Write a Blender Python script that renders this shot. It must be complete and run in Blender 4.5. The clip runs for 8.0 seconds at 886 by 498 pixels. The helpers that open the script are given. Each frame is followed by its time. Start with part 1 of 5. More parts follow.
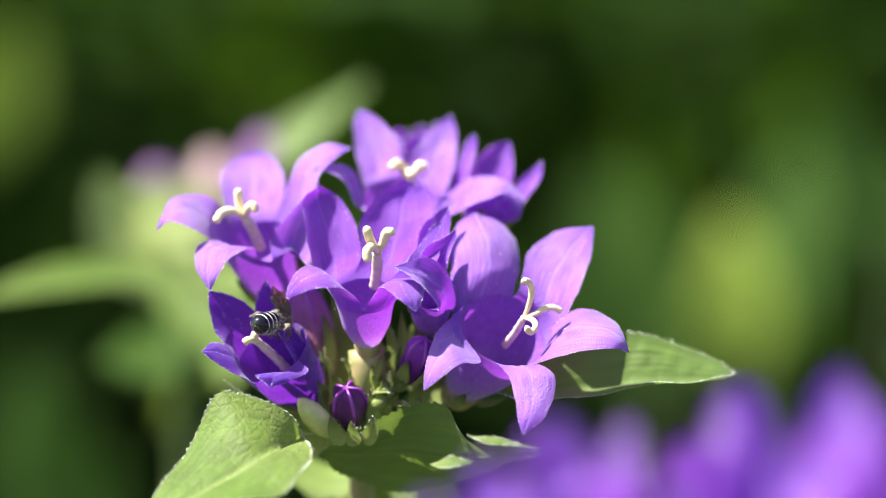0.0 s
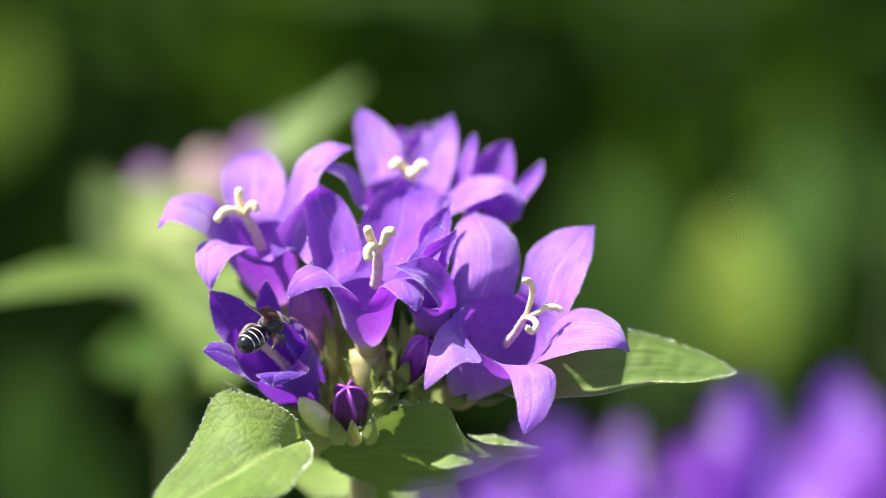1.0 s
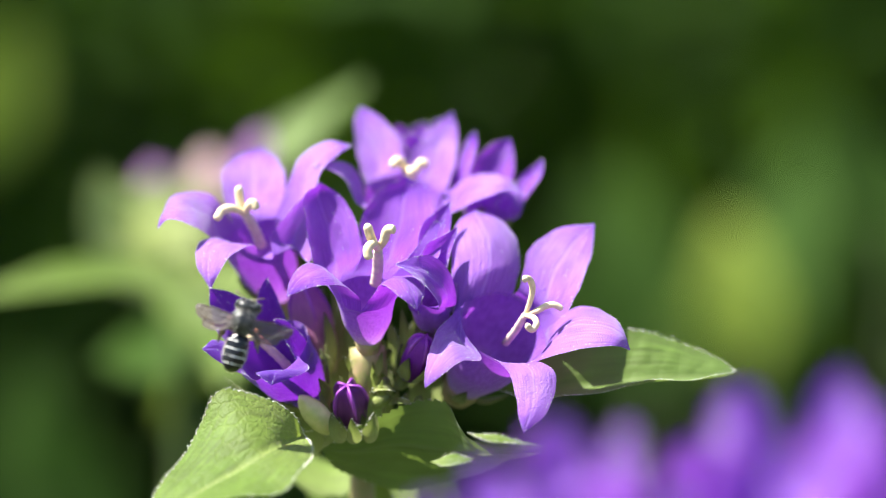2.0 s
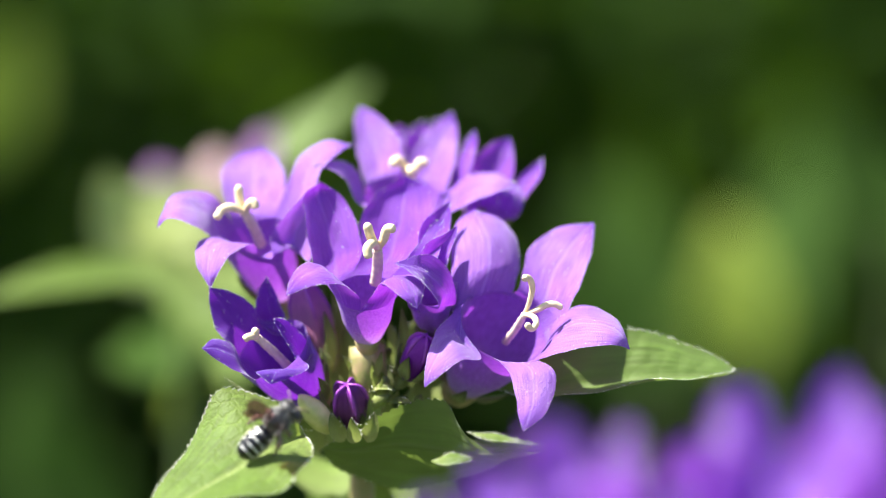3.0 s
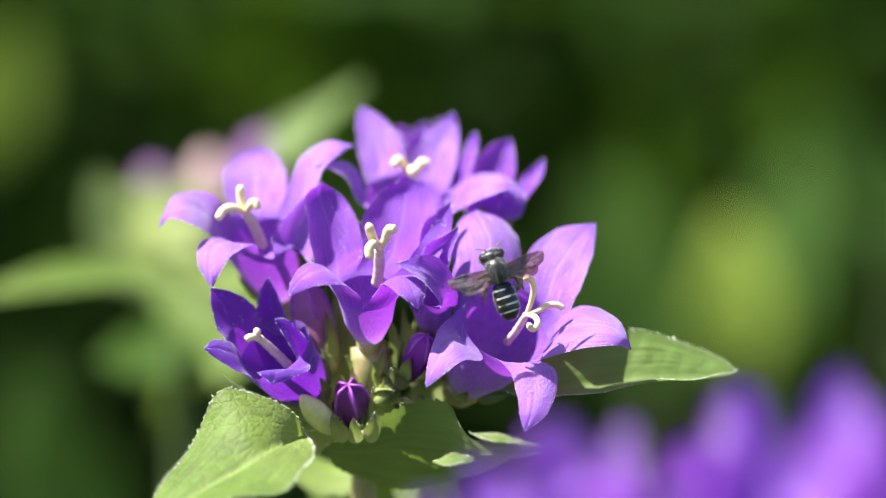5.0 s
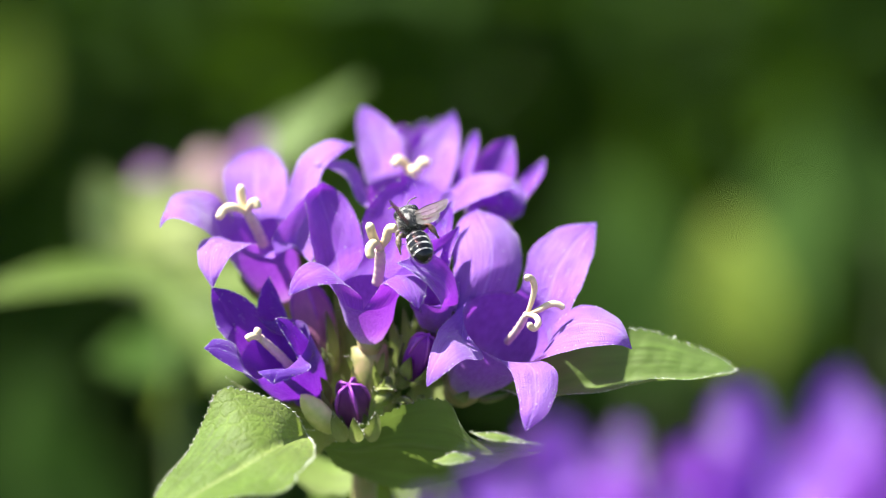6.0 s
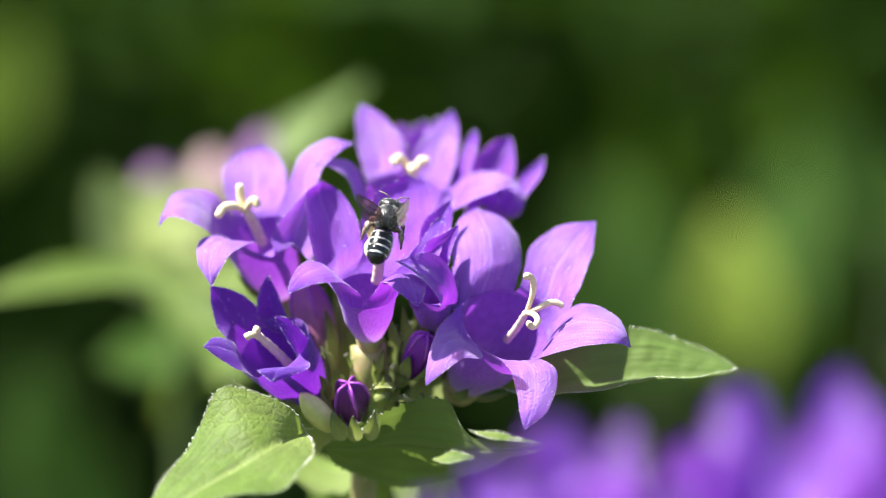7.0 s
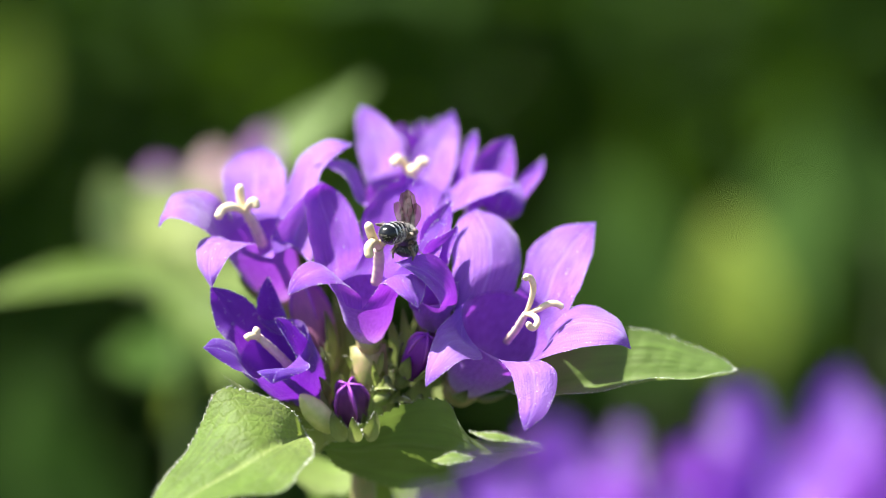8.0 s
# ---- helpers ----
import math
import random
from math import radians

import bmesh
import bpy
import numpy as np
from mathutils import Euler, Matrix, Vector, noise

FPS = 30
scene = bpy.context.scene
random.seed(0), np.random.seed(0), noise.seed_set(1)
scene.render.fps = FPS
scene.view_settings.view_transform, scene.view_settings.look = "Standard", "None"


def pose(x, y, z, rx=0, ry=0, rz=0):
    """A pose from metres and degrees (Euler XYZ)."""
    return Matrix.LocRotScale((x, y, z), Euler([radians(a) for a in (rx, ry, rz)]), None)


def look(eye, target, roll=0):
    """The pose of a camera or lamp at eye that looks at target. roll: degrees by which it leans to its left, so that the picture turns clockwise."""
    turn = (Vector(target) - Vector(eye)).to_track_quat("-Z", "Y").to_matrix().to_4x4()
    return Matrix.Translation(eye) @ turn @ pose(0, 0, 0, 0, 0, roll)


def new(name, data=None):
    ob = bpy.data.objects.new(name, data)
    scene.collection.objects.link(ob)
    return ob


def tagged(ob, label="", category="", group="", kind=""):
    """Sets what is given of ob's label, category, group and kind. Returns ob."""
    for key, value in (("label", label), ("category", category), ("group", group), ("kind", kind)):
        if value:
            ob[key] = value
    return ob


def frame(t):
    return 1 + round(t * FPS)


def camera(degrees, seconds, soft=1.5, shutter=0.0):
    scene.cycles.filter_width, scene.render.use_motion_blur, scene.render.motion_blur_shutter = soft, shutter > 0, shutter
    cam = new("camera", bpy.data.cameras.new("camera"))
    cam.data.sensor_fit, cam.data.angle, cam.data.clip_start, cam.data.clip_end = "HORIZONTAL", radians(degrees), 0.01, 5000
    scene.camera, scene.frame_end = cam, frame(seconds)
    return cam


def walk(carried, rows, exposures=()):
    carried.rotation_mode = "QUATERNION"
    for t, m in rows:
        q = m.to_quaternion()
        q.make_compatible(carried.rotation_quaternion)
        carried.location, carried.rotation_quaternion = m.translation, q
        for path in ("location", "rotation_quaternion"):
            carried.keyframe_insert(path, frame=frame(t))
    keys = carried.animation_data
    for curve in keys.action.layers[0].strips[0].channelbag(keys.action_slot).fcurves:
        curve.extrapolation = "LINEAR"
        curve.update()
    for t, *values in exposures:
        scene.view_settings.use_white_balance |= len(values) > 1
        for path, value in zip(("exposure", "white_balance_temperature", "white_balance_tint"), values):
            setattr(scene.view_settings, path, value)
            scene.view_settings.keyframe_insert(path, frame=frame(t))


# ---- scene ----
MM = 0.001
HEAD = Vector((0.0, 0.0, 0.420))

# ---- camera: a long close-up lens held still ----
cam = camera(15.985, 8.0, 0.65, 0.35)
cam.data.dof.use_dof = True
cam.data.dof.focus_distance = 0.3290
cam.data.dof.aperture_fstop = 9.0
EYE = Vector((0.00, -331.74, 466.62)) * MM
walk(cam, [(0.0, look(EYE, HEAD)), (8.0, look(EYE, HEAD))])

# ---- world and sun ----
SUN_FROM = Vector((-0.53, -0.04, 0.847))
world = bpy.data.worlds.new("world")
scene.world = world
world.use_nodes = True
wn = world.node_tree
sky = wn.nodes.new("ShaderNodeTexSky")
sky.sky_type = "NISHITA"
sky.sun_disc = False
sky.sun_elevation = math.asin(SUN_FROM.z)
sky.sun_rotation = math.atan2(SUN_FROM.x, SUN_FROM.y)
wn.links.new(sky.outputs[0], wn.nodes["Background"].inputs[0])
wn.nodes["Background"].inputs[1].default_value = 0.066
sun_data = bpy.data.lights.new("sun", "SUN")
sun_data.energy = 4.9
sun_data.angle = radians(0.55)
sun_data.color = (1.0, 0.965, 0.90)
sun = new("sun", sun_data)
sun.matrix_world = look(HEAD + SUN_FROM * 3, HEAD)
scene.view_settings.exposure = 1.68


# ---- materials ----
def material(name):
    m = bpy.data.materials.new(name)
    m.use_nodes = True
    nt = m.node_tree
    nt.nodes.clear()
    out = nt.nodes.new("ShaderNodeOutputMaterial")
    return m, nt, out


def node(nt, kind, **inputs):
    n = nt.nodes.new(kind)
    for key, value in inputs.items():
        n.inputs[key.replace("_", " ")].default_value = value
    return n


def ramp(nt, source, stops):
    r = nt.nodes.new("ShaderNodeValToRGB")
    while len(r.color_ramp.elements) < len(stops):
        r.color_ramp.elements.new(0.5)
    for e, (p, c) in zip(r.color_ramp.elements, stops):
        e.position, e.color = p, (*c, 1) if len(c) == 3 else c
    nt.links.new(source, r.inputs[0])
    return r.outputs[0]


def mixed(nt, kind, fac, a, b):
    n = nt.nodes.new("ShaderNodeMix")
    n.data_type, n.blend_type = "RGBA", kind
    for socket, value in ((n.inputs[0], fac), (n.inputs[6], a), (n.inputs[7], b)):
        if isinstance(value, bpy.types.NodeSocket):
            nt.links.new(value, socket)
        else:
            socket.default_value = value
    return n.outputs[2]


def noise_tex(nt, scale, detail=3.0, vec=None):
    n = node(nt, "ShaderNodeTexNoise", Scale=scale, Detail=detail)
    if vec is None:
        vec = nt.nodes.new("ShaderNodeTexCoord").outputs["Object"]
    nt.links.new(vec, n.inputs["Vector"])
    return n.outputs["Fac"]


def bump(nt, height, strength, distance):
    b = node(nt, "ShaderNodeBump", Strength=strength, Distance=distance)
    nt.links.new(height, b.inputs["Height"])
    return b.outputs[0]


def thin_surface(name, stops, across, rough, leak, leak_tint, grain, relief, vein_scale, vein_amount, rib, spots=0.0, net=0.0, sheen=0.1):
    """A thin leaf or petal: colour along its length, paler midrib, fine veins, and light that leaks through."""
    m, nt, out = material(name)
    tc = nt.nodes.new("ShaderNodeTexCoord")
    sep = nt.nodes.new("ShaderNodeSeparateXYZ")
    nt.links.new(tc.outputs["UV"], sep.inputs[0])
    base = ramp(nt, sep.outputs[1], stops)
    mid = nt.nodes.new("ShaderNodeMath")
    mid.operation = "SUBTRACT"
    nt.links.new(sep.outputs[0], mid.inputs[0])
    mid.inputs[1].default_value = 0.5
    mag = nt.nodes.new("ShaderNodeMath")
    mag.operation = "ABSOLUTE"
    nt.links.new(mid.outputs[0], mag.inputs[0])
    ribmask = ramp(nt, mag.outputs[0], [(0.0, (1, 1, 1)), (0.035, (0, 0, 0))])
    base = mixed(nt, "MIX", nt_scale(nt, ribmask, rib), base, across)
    stretch = nt.nodes.new("ShaderNodeMapping")
    stretch.inputs["Scale"].default_value = (vein_scale, vein_scale * 0.16, 1.0)
    nt.links.new(tc.outputs["UV"], stretch.inputs[0])
    veins = noise_tex(nt, 1.0, 4.0, stretch.outputs[0])
    large = noise_tex(nt, 260.0, 2.0, tc.outputs["Object"])
    shade = ramp(nt, veins, [(0.3, (0.70, 0.64, 0.76)), (0.7, (1.16, 1.2, 1.1))])
    base = mixed(nt, "MULTIPLY", vein_amount, base, shade)
    blotch = ramp(nt, large, [(0.3, (0.8, 0.78, 0.84)), (0.7, (1.1, 1.1, 1.08))])
    base = mixed(nt, "MULTIPLY", 0.7, base, blotch)
    fine = noise_tex(nt, grain, 2.0, tc.outputs["Object"])
    skin = node(nt, "ShaderNodeTexVoronoi", Scale=grain * 2.0)
    nt.links.new(tc.outputs["Object"], skin.inputs["Vector"])
    rough_skin = nt.nodes.new("ShaderNodeMath")
    rough_skin.operation = "MULTIPLY_ADD"
    nt.links.new(skin.outputs["Distance"], rough_skin.inputs[0])
    rough_skin.inputs[1].default_value = -0.8
    nt.links.new(fine, rough_skin.inputs[2])
    fine = rough_skin.outputs[0]
    if net:
        cells = node(nt, "ShaderNodeTexVoronoi", Scale=net)
        cells.feature = "DISTANCE_TO_EDGE"
        warp = mixed(nt, "ADD", 0.0012, tc.outputs["Object"], nt_colour(nt, 900.0, tc))
        nt.links.new(warp, cells.inputs["Vector"])
        veins = ramp(nt, cells.outputs["Distance"], [(0.0, (0, 0, 0)), (0.16, (1, 1, 1))])
        base = mixed(nt, "MULTIPLY", 0.35, base, ramp(nt, cells.outputs["Distance"], [(0.0, (1.5, 1.42, 1.3)), (0.09, (0.9, 0.93, 0.86))]))
    if spots:
        v = node(nt, "ShaderNodeTexVoronoi", Scale=1500.0)
        nt.links.new(tc.outputs["Object"], v.inputs["Vector"])
        dots = ramp(nt, v.outputs["Distance"], [(0.0, (1, 1, 1)), (0.16, (0, 0, 0))])
        gate = ramp(nt, noise_tex(nt, 500.0, 2.0, tc.outputs["Object"]), [(0.56, (0, 0, 0)), (0.66, (1, 1, 1))])
        dots = mixed(nt, "MULTIPLY", 1.0, dots, gate)
        base = mixed(nt, "MIX", nt_scale(nt, dots, spots), base, (0.85, 0.75, 0.9, 1))
    bsdf = node(nt, "ShaderNodeBsdfPrincipled", Roughness=rough)
    bsdf.inputs["Specular IOR Level"].default_value = 0.35
    bsdf.inputs["Sheen Weight"].default_value = sheen
    bsdf.inputs["Sheen Roughness"].default_value = 0.4
    nt.links.new(base, bsdf.inputs["Base Color"])
    both = nt.nodes.new("ShaderNodeMath")
    both.operation = "ADD"
    nt.links.new(fine, both.inputs[0])
    nt.links.new(veins, both.inputs[1])
    nt.links.new(bump(nt, both.outputs[0], 0.55, relief), bsdf.inputs["Normal"])
    tr = nt.nodes.new("ShaderNodeBsdfTranslucent")
    nt.links.new(mixed(nt, "MIX", 0.5, base, leak_tint), tr.inputs["Color"])
    mix = nt.nodes.new("ShaderNodeMixShader")
    mix.inputs[0].default_value = leak
    nt.links.new(bsdf.outputs[0], mix.inputs[1])
    nt.links.new(tr.outputs[0], mix.inputs[2])
    nt.links.new(mix.outputs[0], out.inputs[0])
    return m


def nt_colour(nt, scale, tc):
    n = node(nt, "ShaderNodeTexNoise", Scale=scale, Detail=2.0)
    nt.links.new(tc.outputs["Object"], n.inputs["Vector"])
    return n.outputs["Color"]


def nt_scale(nt, socket, k):
    n = nt.nodes.new("ShaderNodeMath")
    n.operation = "MULTIPLY"
    nt.links.new(socket, n.inputs[0])
    n.inputs[1].default_value = k
    return n.outputs[0]


def plain(name, colour, colour2, scale, rough, relief=0.0, metal=0.0, coat=0.0, spec=0.5, lo=0.32, hi=0.68):
    m, nt, out = material(name)
    n = noise_tex(nt, scale, 4.0)
    bsdf = node(nt, "ShaderNodeBsdfPrincipled", Roughness=rough, Metallic=metal)
    bsdf.inputs["Coat Weight"].default_value = coat
    bsdf.inputs["Specular IOR Level"].default_value = spec
    nt.links.new(ramp(nt, n, [(lo, colour), (hi, colour2)]), bsdf.inputs["Base Color"])
    if relief:
        nt.links.new(bump(nt, n, 0.6, relief), bsdf.inputs["Normal"])
    nt.links.new(bsdf.outputs[0], out.inputs[0])
    return m


PETAL = thin_surface("petal", [(0.0, (0.22, 0.042, 0.52)), (0.35, (0.27, 0.055, 0.56)), (0.68, (0.315, 0.085, 0.61)), (1.0, (0.14, 0.024, 0.45))],
                     (0.46, 0.22, 0.78, 1), 0.42, 0.33, (0.50, 0.03, 0.82, 1), 3600.0, 0.00024, 30.0, 1.0, 0.45, 0.5, 0.0, 0.4)
LILAC_PETAL = thin_surface("lilac_petal", [(0.0, (0.25, 0.085, 0.54)), (0.35, (0.335, 0.125, 0.60)), (0.62, (0.395, 0.190, 0.66)), (0.82, (0.345, 0.13, 0.64)), (1.0, (0.14, 0.030, 0.46))],
                           (0.50, 0.30, 0.80, 1), 0.45, 0.33, (0.50, 0.05, 0.82, 1), 3600.0, 0.00020, 30.0, 1.0, 0.6, 0.5, 0.0, 0.4)
# darker violet that stands in for shade on the lower-left bloom
SHADE_PETAL = thin_surface("shade_violet_petal", [(0.0, (0.22, 0.055, 0.46)), (0.4, (0.15, 0.030, 0.42)), (1.0, (0.13, 0.028, 0.44))],
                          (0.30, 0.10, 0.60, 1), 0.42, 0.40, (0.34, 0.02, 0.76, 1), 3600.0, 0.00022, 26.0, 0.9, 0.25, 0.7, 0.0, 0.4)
TUBE = thin_surface("petal_tube", [(0.0, (0.62, 0.50, 0.62)), (0.35, (0.40, 0.16, 0.62)), (1.0, (0.24, 0.07, 0.53))],
                    (0.46, 0.22, 0.76, 1), 0.42, 0.33, (0.50, 0.03, 0.82, 1), 3600.0, 0.00016, 60.0, 0.9, 0.0, 0.0, 0.0, 0.4)
BUD = thin_surface("bud_skin", [(0.0, (0.24, 0.28, 0.07)), (0.35, (0.20, 0.07, 0.15)), (1.0, (0.19, 0.025, 0.30))],
                   (0.36, 0.10, 0.5, 1), 0.35, 0.2, (0.25, 0.05, 0.35, 1), 2200.0, 0.00006, 40.0, 0.5, 0.0)
# paler copy of the bud colours, painted in for light the bud lacks
LIGHTENED_BUD = thin_surface("lightened_bud_skin", [(0.0, (0.42, 0.42, 0.16)), (0.35, (0.46, 0.20, 0.30)), (1.0, (0.40, 0.10, 0.46))],
                         (0.36, 0.10, 0.5, 1), 0.4, 0.35, (0.4, 0.1, 0.35, 1), 2200.0, 0.00006, 40.0, 0.7, 0.0)
BRIGHT_BUD = thin_surface("bright_bud_skin", [(0.0, (0.10, 0.02, 0.12)), (0.5, (0.20, 0.02, 0.34)), (1.0, (0.32, 0.04, 0.52))],
                          (0.36, 0.10, 0.5, 1), 0.28, 0.3, (0.4, 0.04, 0.6, 1), 2200.0, 0.00006, 40.0, 0.5, 0.0)
MAUVE_BUD = thin_surface("mauve_bud_skin", [(0.0, (0.34, 0.40, 0.14)), (0.4, (0.40, 0.20, 0.40)), (1.0, (0.36, 0.14, 0.44))],
                         (0.5, 0.3, 0.55, 1), 0.5, 0.4, (0.5, 0.22, 0.55, 1), 2000.0, 0.00006, 40.0, 0.5, 0.0)
PALE_BUD = thin_surface("pale_bud_skin", [(0.0, (0.40, 0.46, 0.14)), (0.45, (0.66, 0.52, 0.42)), (1.0, (0.60, 0.40, 0.44))],
                        (0.6, 0.4, 0.6, 1), 0.5, 0.4, (0.7, 0.45, 0.6, 1), 2000.0, 0.00006, 40.0, 0.5, 0.0)
LEAF = thin_surface("leaf_skin", [(0.0, (0.23, 0.30, 0.075)), (0.5, (0.118, 0.195, 0.026)), (1.0, (0.125, 0.20, 0.028))],
                    (0.32, 0.40, 0.12, 1), 0.62, 0.38, (0.30, 0.40, 0.03, 1), 1500.0, 0.00009, 34.0, 0.85, 0.7, 0.0, 700.0, 0.1)
SEPAL = thin_surface("sepal_skin", [(0.0, (0.44, 0.47, 0.18)), (0.6, (0.28, 0.34, 0.09)), (1.0, (0.08, 0.09, 0.04))],
                     (0.2, 0.27, 0.10, 1), 0.5, 0.35, (0.24, 0.33, 0.05, 1), 2000.0, 0.00008, 20.0, 0.5, 0.3)
# leaf colour kept low: the deep shade behind is painted into it
FAR_LEAF = thin_surface("shade_toned_leaf_skin", [(0.0, (0.044, 0.108, 0.010)), (1.0, (0.056, 0.124, 0.011))],
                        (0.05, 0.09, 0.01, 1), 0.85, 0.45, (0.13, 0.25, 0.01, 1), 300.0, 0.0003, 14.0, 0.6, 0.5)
# brighter copy of the background leaf, with sunlight painted into its colour
BRIGHT_LEAF = thin_surface("sunlit_tone_leaf_skin", [(0.0, (0.235, 0.325, 0.04)), (1.0, (0.285, 0.375, 0.05))],
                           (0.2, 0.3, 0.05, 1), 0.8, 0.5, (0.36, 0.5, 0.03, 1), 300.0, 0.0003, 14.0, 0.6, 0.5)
STYLE = plain("style_flesh", (0.60, 0.40, 0.38), (0.74, 0.58, 0.46), 1400.0, 0.6, 0.00018)
STIGMA = plain("stigma_cream", (0.70, 0.54, 0.32), (0.80, 0.67, 0.43), 1800.0, 0.65, 0.00012)
MID_LEAF = thin_surface("dull_leaf_skin", [(0.0, (0.16, 0.25, 0.05)), (1.0, (0.13, 0.21, 0.045))],
                        (0.2, 0.26, 0.1, 1), 0.6, 0.4, (0.2, 0.28, 0.04, 1), 300.0, 0.0003, 14.0, 0.6, 0.5)
# pale copy of the leaf: the glow of light from behind is in its colour
PALE_LEAF = thin_surface("backlit_tone_leaf_skin", [(0.0, (0.40, 0.45, 0.17)), (1.0, (0.27, 0.355, 0.11))],
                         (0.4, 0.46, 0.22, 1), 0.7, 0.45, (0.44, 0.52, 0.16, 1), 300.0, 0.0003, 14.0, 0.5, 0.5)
GREEN_STEM = plain("green_stem_skin", (0.05, 0.09, 0.015), (0.08, 0.12, 0.02), 300.0, 0.7, 0.0001)
STEM = plain("stem_skin", (0.16, 0.20, 0.06), (0.30, 0.20, 0.10), 300.0, 0.6, 0.0001)
CALYX = plain("calyx_skin", (0.17, 0.23, 0.045), (0.46, 0.32, 0.18), 420.0, 0.55, 0.0001)
PALE_CALYX = plain("pale_calyx_skin", (0.46, 0.50, 0.16), (0.74, 0.66, 0.34), 420.0, 0.5, 0.0001)
HAIR = plain("pale_hair", (0.72, 0.74, 0.62), (0.85, 0.86, 0.76), 900.0, 0.5)
CHITIN = plain("black_chitin", (0.003, 0.003, 0.0035), (0.009, 0.009, 0.010), 2600.0, 0.20, 0.00010, spec=0.5)
THORAX = plain("pitted_black_chitin", (0.004, 0.004, 0.0045), (0.022, 0.022, 0.022), 3600.0, 0.32, 0.00014, spec=0.6)
PILE = plain("grey_pile", (0.10, 0.095, 0.09), (0.52, 0.50, 0.46), 3800.0, 0.8, 0.0001)
FRINGE = plain("beige_fringe", (0.46, 0.40, 0.30), (0.80, 0.74, 0.62), 2000.0, 0.6)
WHITE_BAND = plain("white_hair_band", (0.006, 0.006, 0.006), (0.9, 0.88, 0.84), 1900.0, 0.5, 0.00006, lo=0.40, hi=0.50)
LEG = plain("leg_chitin", (0.012, 0.009, 0.008), (0.34, 0.25, 0.17), 3800.0, 0.45, 0.00006)
EYE_MAT = plain("compound_eye", (0.012, 0.012, 0.014), (0.04, 0.04, 0.045), 5000.0, 0.2)
SOIL = plain("soil", (0.025, 0.03, 0.012), (0.045, 0.06, 0.018), 9.0, 0.95, 0.01)


def wing_material():
    m, nt, out = material("wing_membrane")
    glass = node(nt, "ShaderNodeBsdfPrincipled", Roughness=0.22)
    glass.inputs["Base Color"].default_value = (0.82, 0.78, 0.76, 1)
    clear = nt.nodes.new("ShaderNodeBsdfTransparent")
    clear.inputs[0].default_value = (0.36, 0.19, 0.19, 1)
    n = noise_tex(nt, 2200.0, 2.0)
    nt.links.new(bump(nt, n, 1.0, 0.00025), glass.inputs["Normal"])
    mix = nt.nodes.new("ShaderNodeMixShader")
    mix.inputs[0].default_value = 0.13
    nt.links.new(clear.outputs[0], mix.inputs[1])
    nt.links.new(glass.outputs[0], mix.inputs[2])
    nt.links.new(mix.outputs[0], out.inputs[0])
    return m


WING = wing_material()
VEIN = plain("wing_vein", (0.03, 0.018, 0.015), (0.07, 0.04, 0.03), 900.0, 0.5)


# ---- shape helpers, in millimetres ----
def part(name, bm, mat, parent, label="", thick=0.0):
    me = bpy.data.meshes.new(name)
    bmesh.ops.recalc_face_normals(bm, faces=bm.faces[:])
    bm.to_mesh(me)
    bm.free()
    me.materials.append(mat)
    for p in me.polygons:
        p.use_smooth = True
    ob = new(name, me)
    ob.parent = parent
    if thick:
        mod = ob.modifiers.new("thickness", "SOLIDIFY")
        mod.thickness, mod.offset = thick * MM, 0.0
    if label:
        ob["label"] = label
    return ob


def thing(name, x, y, z, label, category, group="", kind=""):
    ob = new(name)
    ob.empty_display_size = 0.01
    ob.location = (x * MM, y * MM, z * MM)
    return tagged(ob, label, category, group, kind)


def sheet_of(rows, us, vs, origin=(0, 0, 0), closed=False):
    """A bmesh skin through rows of points, with a UV map."""
    bm = bmesh.new()
    uv = bm.loops.layers.uv.new("uv")
    o = Vector(origin)
    grid = [[bm.verts.new((p - o) * MM) for p in row] for row in rows]
    cols = len(rows[0])
    for i in range(len(rows) - 1):
        for j in range(cols if closed else cols - 1):
            k = (j + 1) % cols
            fc = bm.faces.new((grid[i][j], grid[i][k], grid[i + 1][k], grid[i + 1][j]))
            uk = us[k] if k > j else 1.0
            for lp, c in zip(fc.loops, ((us[j], vs[i]), (uk, vs[i]), (uk, vs[i + 1]), (us[j], vs[i + 1]))):
                lp[uv].uv = c
    return bm


def bezier(p0, p1, p2, p3, t):
    s = 1 - t
    return p0 * s ** 3 + p1 * 3 * s * s * t + p2 * 3 * s * t * t + p3 * t ** 3


def bezier_way(p0, p1, p2, p3, t):
    s = 1 - t
    return ((p1 - p0) * s * s + (p2 - p1) * 2 * s * t + (p3 - p2) * t * t).normalized()


def tube_rows(points, radii, seg=10):
    rows, side = [], None
    for i, p in enumerate(points):
        way = (points[min(i + 1, len(points) - 1)] - points[max(i - 1, 0)]).normalized()
        if side is None:
            side = way.orthogonal().normalized()
        side = (side - way * side.dot(way)).normalized()
        up = way.cross(side)
        rows.append([p + (side * math.cos(a) + up * math.sin(a)) * radii[i] for a in [2 * math.pi * j / seg for j in range(seg)]])
    return rows


